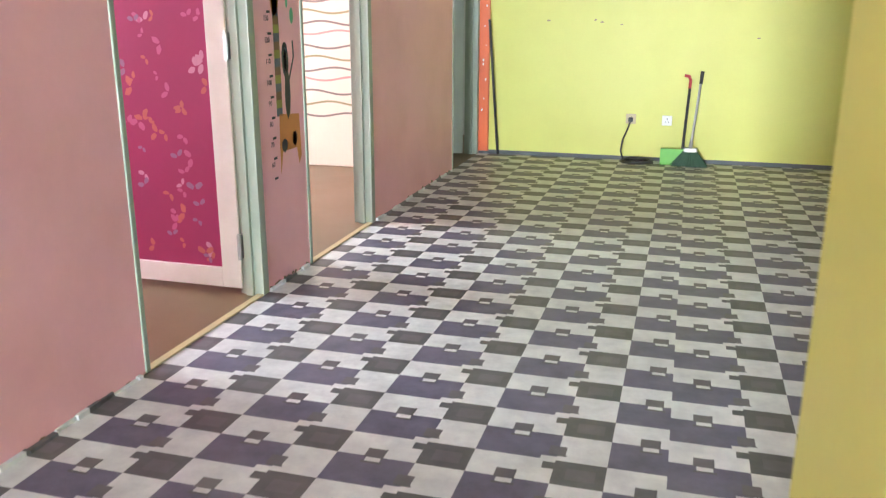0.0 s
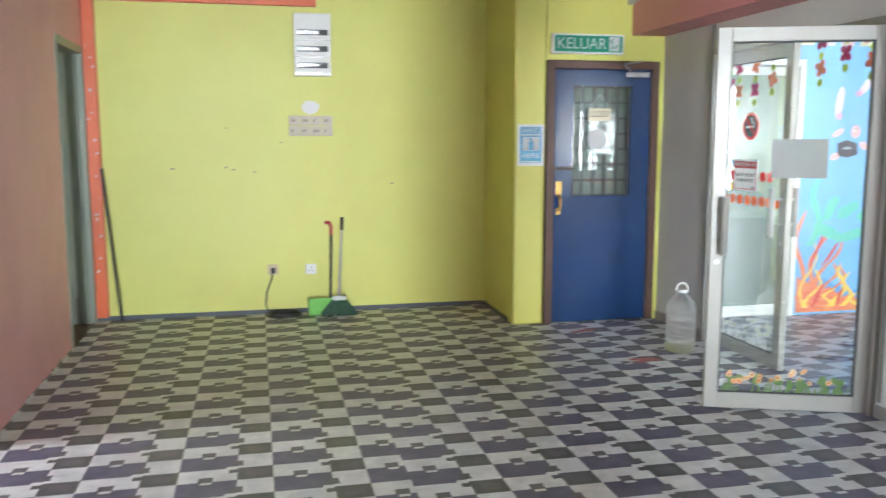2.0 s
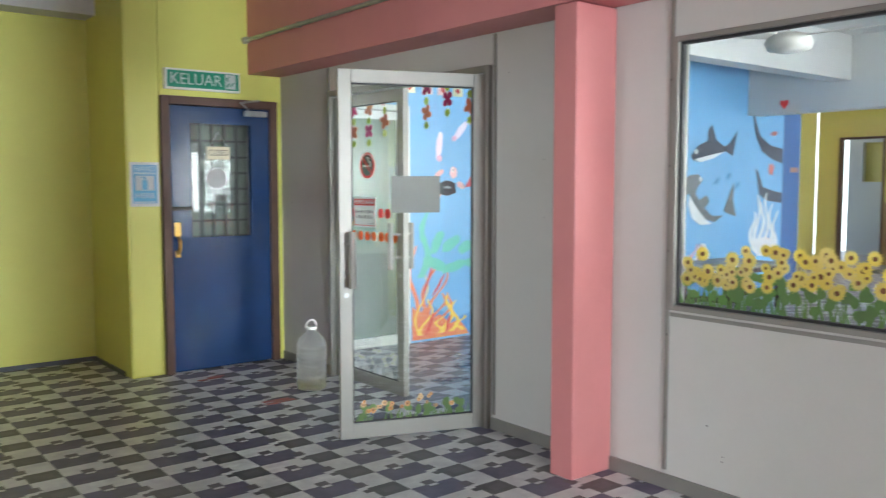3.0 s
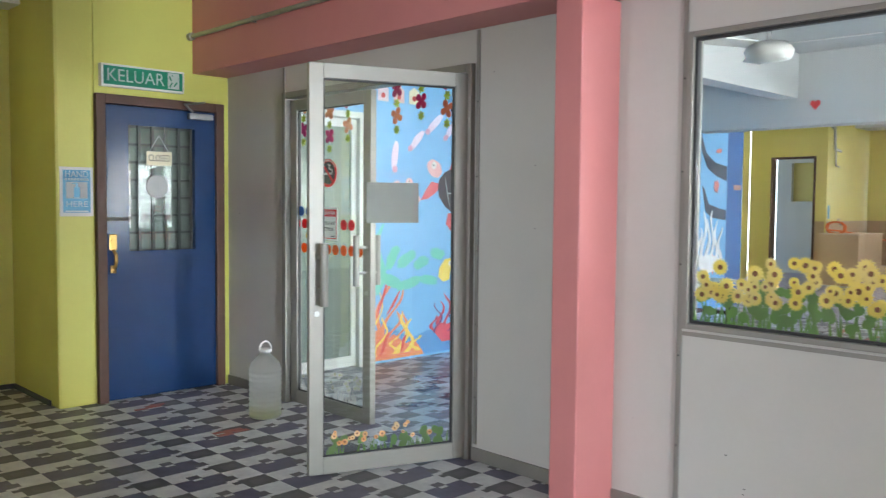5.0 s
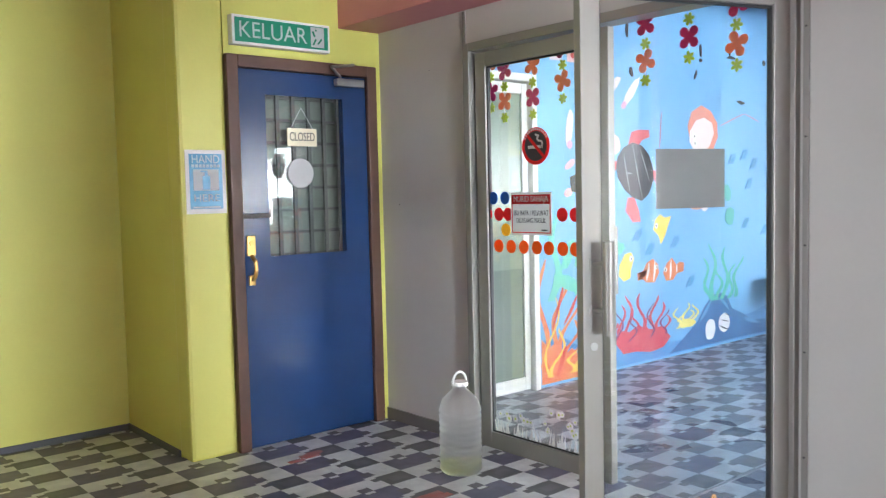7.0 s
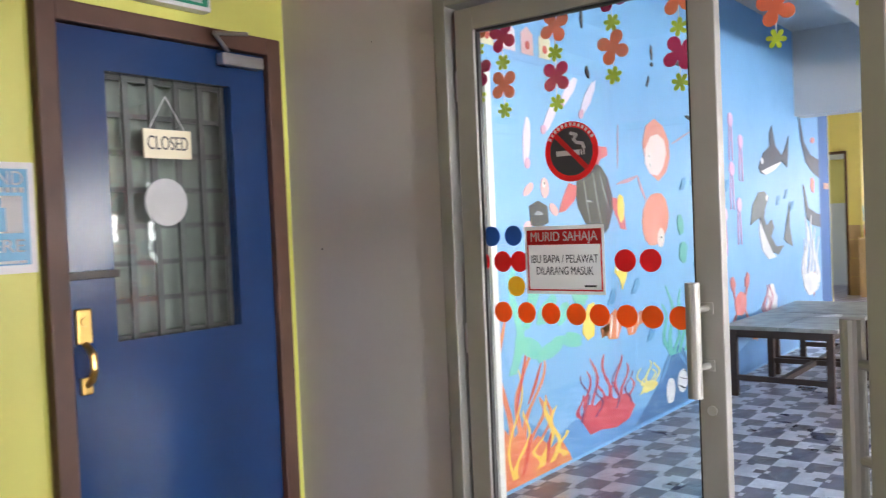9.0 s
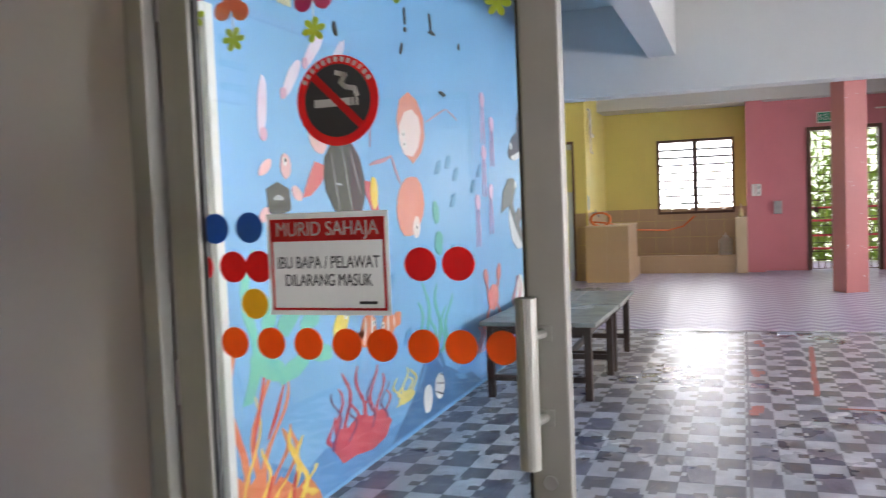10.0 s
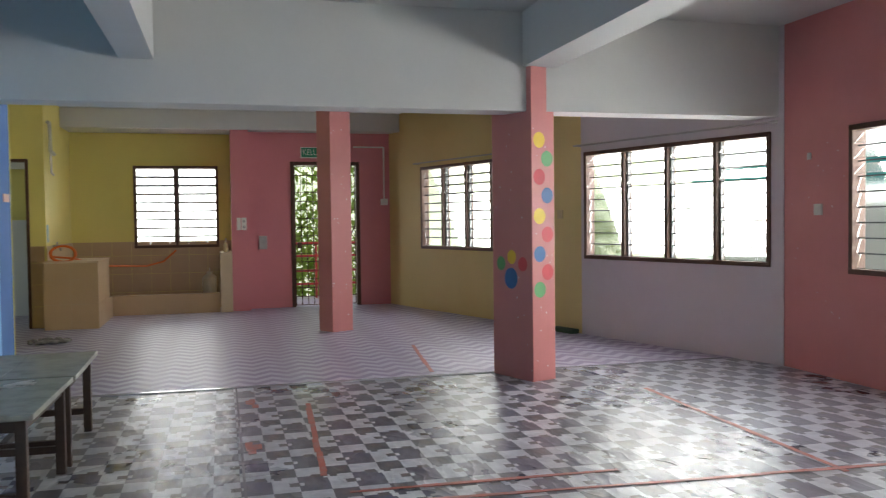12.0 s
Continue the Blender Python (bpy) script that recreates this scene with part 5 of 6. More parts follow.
paint("red_coral", P("red_coral_paint", (0.56, 0.06, 0.10), (0.66, 0.15, 0.16)), [[(4.86, 0.2), (4.9, 0.3), (5.02, 0.27), (5.14, 0.31), (5.3, 0.26), (5.44, 0.27), (5.57, 0.17), (5.48, 0.1), (5.3, 0.08), (5.1, 0.11), (4.95, 0.11)]] + [frond(4.88 + 0.075 * i, 0.16, (0.2, 0.33, 0.4, 0.26, 0.4, 0.22, 0.36, 0.3, 0.2)[i], 0.026, 0.012 * (i - 4), 20 + i) for i in range(9)])
paint("maroon_branch", P("maroon_branch_paint", (0.20, 0.05, 0.16)), [frond(x, 0.2, h, 0.014, l, sd) for x, h, l, sd in ((4.9, 0.28, 0.0, 61), (5.06, 0.2, 0.03, 62), (5.29, 0.27, 0.02, 63), (5.46, 0.2, 0.04, 64))])
paint("green_weed", P("green_weed_paint", (0.16, 0.56, 0.42), (0.14, 0.48, 0.55)), [frond(4.16, 0.6, 0.62, 0.05, 0.06, 31), blob(4.34, 0.93, 0.13, 0.05, 55, 32, 0.2), blob(4.5, 0.9, 0.12, 0.05, 30, 33, 0.2), blob(4.3, 0.72, 0.15, 0.05, -20, 34, 0.2), blob(4.54, 0.68, 0.14, 0.045, 15, 35, 0.2), blob(4.76, 0.7, 0.12, 0.04, -10, 36, 0.2), blob(4.68, 0.86, 0.1, 0.05, 20, 37, 0.2), blob(4.88, 0.94, 0.1, 0.05, -10, 38, 0.25)])
paint("tall_weed", P("tall_weed_paint", (0.10, 0.46, 0.38), (0.18, 0.56, 0.46)), [frond(6.16 + 0.07 * i, 0.4, (0.38, 0.5, 0.28, 0.46, 0.3, 0.36)[i], 0.032, 0.05 * (i - 2.4), 40 + i, 16) for i in range(6)])
paint("yellow_weed", P("yellow_weed_paint", (0.85, 0.72, 0.22)), [frond(5.68 + 0.055 * i, 0.22, (0.17, 0.12, 0.2, 0.14, 0.18)[i], 0.022, 0.015 * (i - 2), 50 + i) for i in range(5)] + [blob(5.8, 0.25, 0.12, 0.035, 0, 56, 0.15)])
# big turtle with a ridged dark shell, and a small one
paint("red_flipper", P("red_flipper_paint", (0.60, 0.10, 0.12), (0.68, 0.2, 0.2)), [[(5.03, 1.71), (5.07, 1.81), (5.16, 1.83), (5.29, 1.83), (5.3, 1.78), (5.2, 1.75), (5.14, 1.69)], [(5.02, 1.31), (4.99, 1.21), (5.08, 1.12), (5.18, 1.12), (5.16, 1.2), (5.1, 1.31)], [(5.33, 1.52), (5.43, 1.51), (5.5, 1.42), (5.53, 1.31), (5.45, 1.32), (5.36, 1.44)], [(4.92, 1.58), (4.8, 1.6), (4.73, 1.52), (4.67, 1.43), (4.75, 1.44), (4.86, 1.5)]])
paint("pink_head", P("pink_head_paint", (0.80, 0.46, 0.46), (0.82, 0.56, 0.54)), [blob(4.84, 1.72, 0.1, 0.075, -30, 9), blob(4.53, 1.57, 0.045, 0.055, 0, 10), blob(4.36, 1.56, 0.06, 0.025, 30, 11), blob(4.62, 1.45, 0.05, 0.03, -30, 12), blob(4.34, 1.36, 0.045, 0.03, 20, 13)])
paint("dark_shell", P("dark_shell_paint", (0.04, 0.04, 0.05), (0.075, 0.075, 0.085)), [[(4.9, 1.62), (4.97, 1.69), (5.08, 1.73), (5.2, 1.71), (5.29, 1.64), (5.34, 1.54), (5.35, 1.44), (5.28, 1.33), (5.19, 1.28), (5.08, 1.31), (4.98, 1.37), (4.9, 1.46), (4.88, 1.54)], [(4.36, 1.47), (4.45, 1.5), (4.55, 1.47), (4.56, 1.38), (4.46, 1.35), (4.37, 1.37)]])
paint("shell_ridge", P("shell_ridge_paint", (0.38, 0.40, 0.42)), [stroke(5.08, 1.71, 5.2, 1.3, 0.005, 1), stroke(4.97, 1.65, 5.04, 1.36, 0.005, 2), stroke(5.18, 1.68, 5.29, 1.44, 0.005, 3), stroke(5.0, 1.5, 5.08, 1.49, 0.006, 4), stroke(4.41, 1.43, 4.5, 1.43, 0.012, 5)])
paint("pale_fin", P("pale_fin_paint", (0.76, 0.68, 0.80), (0.74, 0.52, 0.66)), [blob(x, z, 0.035, h, r, sd, 0.1) for x, z, h, r, sd in ((4.36, 1.82, 0.14, -8, 12), (4.62, 1.97, 0.12, -42, 13), (4.84, 2.13, 0.13, -48, 14), (5.07, 2.11, 0.15, -42, 15))])
paint("fin_tail", P("fin_tail_paint", (0.72, 0.40, 0.55)), [blob(4.36, 1.7, 0.03, 0.03, 0, 1), blob(4.54, 1.89, 0.03, 0.025, 40, 2), blob(4.75, 2.05, 0.03, 0.025, 40, 3), blob(4.98, 2.01, 0.035, 0.025, 40, 4)])
# squid and octopus with trailing arms
paint("coral_oval", P("coral_oval_paint", (0.72, 0.26, 0.19), (0.76, 0.36, 0.29)), [[(5.82, 1.88), (5.88, 2.0), (6.02, 2.06), (6.16, 2.02), (6.26, 1.92), (6.27, 1.8), (6.2, 1.7), (6.06, 1.63), (5.94, 1.68), (5.86, 1.76)], blob(5.99, 1.37, 0.23, 0.175, 20, 17, 0.03)])
paint("pale_face", P("pale_face_paint", (0.82, 0.68, 0.66), (0.84, 0.76, 0.74)), [[(5.85, 1.84), (5.94, 1.93), (6.06, 1.96), (6.18, 1.92), (6.21, 1.83), (6.15, 1.73), (6.05, 1.67), (5.92, 1.68), (5.85, 1.75)], blob(6.07, 1.24, 0.06, 0.07, -20, 19)])
paint("arm_line", P("arm_line_paint", (0.66, 0.30, 0.36)), [stroke(5.42, 1.6, 5.72, 1.66, 0.012, 1), stroke(5.72, 1.66, 5.84, 1.5, 0.012, 2), stroke(5.46, 1.98, 5.43, 1.7, 0.006, 3), stroke(6.3, 1.9, 6.7, 2.02, 0.006, 4), stroke(6.7, 2.02, 6.95, 1.96, 0.005, 5)])
# shells, fish
paint("shell", P("shell_paint", (0.80, 0.79, 0.78), (0.7, 0.7, 0.72)), [blob(6.15, 0.155, 0.075, 0.09, -12, 20), blob(6.37, 0.19, 0.09, 0.085, 20, 21), blob(8.55, 0.5, 0.17, 0.2, 0, 97, 0.2)])
paint("shell_line", INK, [stroke(6.29, 0.17, 6.44, 0.12, 0.006, 1), stroke(6.32, 0.22, 6.45, 0.19, 0.004, 2), stroke(6.38, 0.27, 6.46, 0.24, 0.004, 3)])
paint("yellow_fish", P("yellow_fish_paint", (0.84, 0.62, 0.06), (0.86, 0.74, 0.3)), [[(5.34, 1.05), (5.37, 1.13), (5.43, 1.17), (5.49, 1.14), (5.58, 1.15), (5.53, 1.06), (5.5, 1.0), (5.44, 0.93), (5.41, 1.0)], [(4.91, 0.8), (4.98, 0.88), (5.05, 0.89), (5.09, 0.84), (5.05, 0.76), (5.04, 0.69), (4.96, 0.67), (4.9, 0.72)], blob(5.46, 1.45, 0.05, 0.09, 0, 21)])
paint("orange_fish", P("orange_fish_paint", (0.78, 0.24, 0.10)), [[(5.14, 0.66), (5.2, 0.72), (5.25, 0.79), (5.33, 0.82), (5.4, 0.77), (5.41, 0.7), (5.35, 0.63), (5.24, 0.64), (5.17, 0.7), (5.13, 0.72)], [(5.47, 0.7), (5.52, 0.77), (5.59, 0.81), (5.65, 0.75), (5.7, 0.77), (5.76, 0.76), (5.75, 0.69), (5.66, 0.68), (5.6, 0.63), (5.51, 0.63)], blob(8.05, 0.36, 0.09, 0.1, 0, 27, 0.2), blob(10.05, 0.62, 0.06, 0.12, 0, 29, 0.3)])
paint("fish_stripe", P("fish_stripe_paint", (0.84, 0.80, 0.76)), [stroke(5.25, 0.65, 5.28, 0.79, 0.014, 1), stroke(5.34, 0.64, 5.36, 0.8, 0.013, 2), stroke(5.56, 0.64, 5.58, 0.79, 0.014, 3), stroke(5.65, 0.69, 5.66, 0.75, 0.01, 4), blob(5.38, 0.75, 0.018, 0.018), blob(5.5, 0.72, 0.02, 0.02), blob(5.38, 1.08, 0.022, 0.024), blob(5.05, 0.84, 0.022, 0.024), blob(4.83, 1.75, 0.03, 0.034), blob(4.52, 1.59, 0.016, 0.02), blob(5.92, 1.8, 0.026, 0.026), blob(5.93, 1.74, 0.024, 0.024), blob(6.08, 1.24, 0.02, 0.03)])
paint("eye", INK, [blob(x, z, 0.008, 0.009) for x, z in ((5.385, 0.75), (5.495, 0.72), (5.375, 1.08), (5.055, 0.84), (4.825, 1.75), (4.525, 1.595), (5.915, 1.8), (5.925, 1.74), (6.075, 1.24), (8.37, 1.86), (8.48, 1.52))])
fishes, tails = [], []
for x, z in ((5.14, 1.02), (5.64, 0.94), (5.86, 0.6), (6.72, 1.05), (6.7, 1.66), (6.86, 1.58), (6.78, 1.4), (5.3, 0.9), (6.5, 1.62), (7.05, 0.98), (7.42, 1.62), (8.84, 1.5), (9.1, 1.56), (9.3, 1.44), (7.25, 1.5)):
    fishes.append(blob(x, z, 0.05, 0.034, 60, int(x * 10), 0.15, 10))
    tails.append([(x - 0.02, z - 0.03), (x - 0.07, z - 0.05), (x - 0.055, z - 0.01)])
    tails.append([(x + 0.01, z + 0.02), (x + 0.05, z + 0.05), (x + 0.05, z)])
paint("small_blue_fish", P("small_blue_paint", (0.10, 0.32, 0.60)), fishes + tails)
paint("green_fish", P("green_fish_paint", (0.12, 0.46, 0.42)), [blob(6.42, 1.32, 0.06, 0.07, 10, 71, 0.15), blob(6.46, 1.12, 0.07, 0.08, -10, 72, 0.15)])
# whale, hammerhead shark, ray shapes and white weed at the far end
paint("slate_back", P("slate_back_paint", (0.045, 0.06, 0.09), (0.07, 0.10, 0.15)), [[(8.28, 1.8), (8.42, 1.93), (8.62, 2.0), (8.62, 2.12), (8.7, 2.2), (8.8, 2.01), (9.0, 1.93), (9.12, 2.0), (9.26, 2.14), (9.17, 1.82), (8.99, 1.88), (8.74, 1.78), (8.48, 1.73), (8.32, 1.75)], [(9.62, 2.36), (9.66, 2.36), (9.8, 2.1), (10.05, 1.98), (10.38, 1.94), (10.38, 1.74), (10.1, 1.8), (9.85, 1.9), (9.7, 2.1)], [(9.72, 1.66), (9.78, 1.62), (9.9, 1.42), (10.2, 1.36), (10.38, 1.34), (10.38, 1.2), (10.0, 1.24), (9.82, 1.32)]])
paint("grey_shark", P("grey_shark_paint", (0.13, 0.15, 0.16), (0.2, 0.22, 0.23)), [[(8.0, 1.28), (8.08, 1.46), (8.26, 1.57), (8.42, 1.58), (8.54, 1.52), (8.42, 1.42), (8.38, 1.34), (8.46, 1.26), (8.62, 1.32), (8.68, 1.24), (8.58, 1.16), (8.74, 1.06), (8.98, 1.06), (8.8, 0.98), (8.6, 1.02), (8.42, 1.16), (8.26, 1.34), (8.08, 1.3)], [(9.0, 1.12), (9.1, 1.3), (9.22, 1.48), (9.2, 1.25), (9.28, 1.04), (9.1, 1.08)]])
paint("white_belly", P("white_belly_paint", (0.78, 0.80, 0.82)), [[(8.34, 1.76), (8.48, 1.73), (8.74, 1.78), (8.99, 1.87), (8.72, 1.83), (8.5, 1.79)], [(8.26, 1.32), (8.42, 1.16), (8.6, 1.02), (8.74, 0.96), (8.5, 0.95), (8.32, 1.04), (8.24, 1.2)], blob(8.38, 1.855, 0.035, 0.03), blob(8.48, 1.52, 0.03, 0.03)] + [frond(9.66 + 0.11 * i, 0.6, (0.5, 0.72, 0.62, 0.74, 0.6, 0.5)[i], 0.045, 0.04, 90 + i) for i in range(6)] + [blob(9.95, 0.62, 0.3, 0.12, 0, 98, 0.1)])
paint("pink_jellyfish", P("pink_jelly_paint", (0.74, 0.48, 0.68), (0.68, 0.36, 0.5)), [blob(x, z, 0.06, 0.06, 0, i, 0.08) for i, (x, z) in enumerate(((7.56, 2.17), (7.8, 2.0), (7.56, 1.76), (7.72, 1.46), (7.36, 1.38)))] + [stroke(x + d, z - 0.03, x + d * 1.6, z - 0.34, 0.01, i) for i, (x, z) in enumerate(((7.56, 2.17), (7.8, 2.0), (7.56, 1.76), (7.72, 1.46), (7.36, 1.38))) for d in (-0.03, 0.02)])
paint("red_crab", P("red_crab_paint", (0.70, 0.20, 0.18), (0.75, 0.4, 0.4)), [blob(7.68, 0.62, 0.15, 0.1, 0, 3, 0.08), blob(7.5, 0.8, 0.05, 0.07, 20, 4, 0.15), blob(7.86, 0.8, 0.05, 0.07, -20, 5, 0.15), stroke(7.55, 0.66, 7.5, 0.78, 0.018, 6), stroke(7.8, 0.66, 7.86, 0.78, 0.018, 7), blob(10.1, 1.66, 0.07, 0.08, 0, 8, 0.3), blob(10.15, 2.14, 0.08, 0.03, 10, 9, 0.2)] + [stroke(7.68 + sx * 0.1, 0.56, 7.68 + sx * (0.2 + 0.05 * k), 0.44 - 0.03 * k, 0.01, k) for sx in (-1, 1) for k in range(3)])
paint("pink_weed", P("pink_weed_paint", (0.72, 0.36, 0.42)), [frond(7.28 + 0.07 * i, 0.24, 0.2 + 0.04 * (i % 2), 0.018, 0.02, 110 + i) for i in range(4)] + [frond(8.3 + 0.07 * i, 0.4, 0.22 + 0.1 * (i % 2), 0.02, 0.02, 120 + i) for i in range(4)])
paint("black_mark", INK, [stroke(5.02, 2.64, 5.02, 2.52, 0.016, 1, 3), stroke(5.06, 2.3, 5.08, 2.23, 0.02, 2, 3), stroke(6.01, 2.56, 6.01, 2.46, 0.016, 3, 3), blob(6.01, 2.43, 0.02, 0.015), stroke(6.44, 2.61, 6.46, 2.5, 0.016, 4, 3), stroke(6.42, 2.49, 6.54, 2.49, 0.014, 5, 3), stroke(5.95, 2.34, 5.92, 2.27, 0.012, 6, 3), blob(7.03, 2.49, 0.02, 0.025), stroke(6.58, 2.12, 6.7, 2.11, 0.014, 7, 3)])
adopt(mu)
for x in (3.85, 4.02, 4.22, 4.4, 4.58):
    e = thing("paper_house", "small paper cut-out card on the mural wall", "paper cut-out", "paper cut-outs", at=(x, 7.328, 2.28))
    Mesh().prism([(-0.06, 0), (0.06, 0), (0.06, 0.11), (0, 0.15), (-0.06, 0.11)], facing(x, 7.326, 2.28, "-y"), 0.001).make("card", P("card_%d" % int(x * 100), random.Random(int(x * 9)).choice([(0.8, 0.5, 0.5), (0.8, 0.75, 0.5), (0.75, 0.6, 0.65)])), e)
    Mesh().prism(ring(8, 0.025, 0.025), facing(x, 7.3248, 2.33, "-y"), 0.0006).make("print", REDPL, e)
    adopt(e)
heart = Mesh().prism([(0, -0.09), (0.08, 0.0), (0.075, 0.055), (0.035, 0.07), (0, 0.04), (-0.035, 0.07), (-0.075, 0.055), (-0.08, 0.0)], facing(2.8355, 3.07, 1.80, "-x") @ Matrix.Diagonal((0.24, 0.24, 1, 1)), 0.004).make("red_heart", REDPL)
tagged(heart, "small red heart sticker on the window glass", "decoration")
pk = Mesh().box(10.6, 10.8, 7.329, 7.334, 1.62, 1.69).make("small_notice", P("orange_notice", (0.6, 0.3, 0.2)))
tagged(pk, "small orange notice on the deep blue wall", "notice")
# white framed side door in the mural wall
wd = thing("door_5", "white aluminium-framed door with grey-green panes", "door", kind="structure", at=(3.47, 7.36, 0))
m = Mesh()
for a in ((2.95, 3.0, 0, 2.16), (3.95, 4.0, 0, 2.16), (3.0, 3.95, 2.11, 2.16)):
    m.box(a[0], a[1], 7.30, 7.42, a[2], a[3], None, 0.004)
for a in ((3.005, 3.06, 0.01, 2.10), (3.89, 3.945, 0.01, 2.10), (3.06, 3.89, 0.01, 0.10), (3.06, 3.89, 2.03, 2.10)):
    m.box(a[0], a[1], 7.34, 7.38, a[2], a[3], None, 0.004)
m.make("frame", WHITEALU, wd)
Mesh().box(3.06, 3.89, 7.355, 7.365, 0.10, 2.03).make("panel", GREENGLASS, wd)
# darker grey-green band over the panel up to 0.85 m
Mesh().box(3.06, 3.89, 7.3535, 7.3548, 0.10, 0.85).make("lower_band", surface("darker_band", (0.20, 0.24, 0.20), (0.15, 0.18, 0.15), 0.15, 0.5, 1.5, 40, 0)).parent = wd
adopt(wd)

# ---- tables ----


def table(label):
    e = thing("low_table", label, "table", "low tables beside the mural", at=(0, 0, 0))
    L, W, H = 0.98, 0.82, 0.54
    tp = Mesh()
    for i in range(2):
        tp.box(-L / 2, L / 2, -W / 2 + i * (W / 2 + 0.002), -0.002 + i * (W / 2 + 0.002), H - 0.03, H, None, 0.006)
    tp.make("top", TABLETOP, e)
    ap = Mesh().box(-L / 2 + 0.04, L / 2 - 0.04, -W / 2 + 0.05, -W / 2 + 0.075, H - 0.09, H - 0.03).box(-L / 2 + 0.04, L / 2 - 0.04, W / 2 - 0.075, W / 2 - 0.05, H - 0.09, H - 0.03)
    ap.box(-L / 2 + 0.04, -L / 2 + 0.065, -W / 2 + 0.075, W / 2 - 0.075, H - 0.09, H - 0.03).box(L / 2 - 0.065, L / 2 - 0.04, -W / 2 + 0.075, W / 2 - 0.075, H - 0.09, H - 0.03)
    ap.make("apron", DARKWOOD, e)
    lg = None
    for sx in (-1, 1):
        for sy in (-1, 1):
            x, y = sx * (L / 2 - 0.055), sy * (W / 2 - 0.065)
            Mesh().box(x - 0.025, x + 0.025, y - 0.025, y + 0.025, 0, H - 0.03, None, 0.004).make("leg", DARKWOOD, e)
    Mesh().box(-L / 2 + 0.08, L / 2 - 0.08, -0.02, 0.02, 0.12, 0.16).box(-L / 2 + 0.04, -L / 2 + 0.07, -W / 2 + 0.09, W / 2 - 0.09, 0.12, 0.16).box(L / 2 - 0.07, L / 2 - 0.04, -W / 2 + 0.09, W / 2 - 0.09, 0.12, 0.16).make("stretcher", DARKWOOD, e)
    return e


t1 = table("low dark-legged table with a worn grey top")
t1.matrix_basis = pose(7.34, 6.78, 0.0, 0, 0, -1.0)
copy_thing(t1, pose(8.34, 6.77, 0.0, 0, 0, 0.8))
rg = Mesh()
rnd = random.Random(14)
for i in range(9):
    rg.prism(ring(9, rnd.uniform(0.03, 0.07), rnd.uniform(0.02, 0.045), 0.3, i), pose(7.62 + rnd.uniform(-0.08, 0.08), 6.6 + rnd.uniform(-0.06, 0.06), 0.541 + 0.001 * i, rnd.uniform(-3, 3), rnd.uniform(-3, 3), rnd.uniform(0, 180)), 0.001)
tagged(rg.make("crumpled_plastic", WHITEV), "scrap of crumpled clear plastic on the table", "litter")

# ---- columns' dots ----


DOT_YELLOW = surface("yellow_dot_paint", (0.80, 0.56, 0.05), None, 0.45, 0.4, 8, 60, 0.03)
DOT_GREEN = surface("green_dot_paint", (0.12, 0.36, 0.14), None, 0.45, 0.4, 8, 60, 0.03)
DOT_RED = surface("red_dot_paint", (0.66, 0.07, 0.09), None, 0.45, 0.4, 8, 60, 0.03)
DOT_BLUE = surface("blue_dot_paint", (0.04, 0.15, 0.40), None, 0.45, 0.4, 8, 60, 0.03)


def column_dot(M, mat, r, label):
    ob = Mesh().prism(ring(24, r, r * 1.05), M, 0.001).make("dot_sticker", mat)
    tagged(ob, label, "sticker", "dots on the pink column")


CM = pose(9.44, 2.93, 0, 0, 0, 20)
for i, (mat, z, side) in enumerate(((DOT_YELLOW, 2.1, 0), (DOT_GREEN, 1.94, 1), (DOT_RED, 1.78, 0), (DOT_BLUE, 1.62, 1), (DOT_YELLOW, 1.44, 0), (DOT_RED, 1.28, 1), (DOT_BLUE, 1.11, 0), (DOT_RED, 0.95, 1), (DOT_GREEN, 0.80, 0))):
    column_dot(CM @ facing(-0.0005, -0.085 - 0.09 * side, z, "-x"), mat, 0.066, "round coloured dot sticker on the pink column")
for x, z, r, mat in ((0.43, 1.02, 0.06, DOT_GREEN), (0.28, 1.08, 0.06, DOT_YELLOW), (0.13, 1.02, 0.06, DOT_RED), (0.29, 0.89, 0.09, DOT_BLUE)):
    column_dot(CM @ facing(x, 0.0005, z, "+y"), mat, r, "round coloured dot sticker on the pink column")

# ---- grille door, signs, switches on the rose wall ----
gd = thing("door_6", "dark brown steel grille door", "door", kind="structure", at=(16.8, 3.8, 0))
m = Mesh().box(16.73, 16.86, 3.25, 3.31, 0, 2.42, None, 0.004).box(16.73, 16.86, 4.34, 4.40, 0, 2.42, None, 0.004).box(16.73, 16.86, 3.31, 4.34, 2.36, 2.42, None, 0.004)
m.make("frame", BROWN, gd)
m = Mesh()
for i in range(11):
    y = 3.33 + i * 0.1
    m.box(16.79, 16.80, y - 0.006, y + 0.006, 0.03, 2.34)
for i in range(17):
    z = 0.03 + i * 0.1445
    m.box(16.80, 16.81, 3.31, 4.34, z - 0.006, z + 0.006)
m.make("grille", BROWN, gd)
Mesh().box(16.76, 16.82, 4.24, 4.30, 0.98, 1.08, None, 0.005).make("lock", BROWN, gd)
adopt(gd)
exit_sign(16.70, 3.95, 2.57, 0.56, 0.18, "-x", "green and white exit sign above the grille door")
sw = thing("switch_cluster", "pair of white switches with a sooty border", "switch", at=(16.44, 5.2, 1.3))
Mesh().box(16.43, 16.448, 5.13, 5.21, 1.30, 1.50, None, 0.004).box(16.43, 16.448, 5.22, 5.28, 1.30, 1.50, None, 0.004).make("plate", WHITEPL, sw)
Mesh().box(16.425, 16.431, 5.155, 5.185, 1.33, 1.37).box(16.425, 16.431, 5.155, 5.185, 1.42, 1.46).make("rocker", STEEL, sw)
adopt(sw)
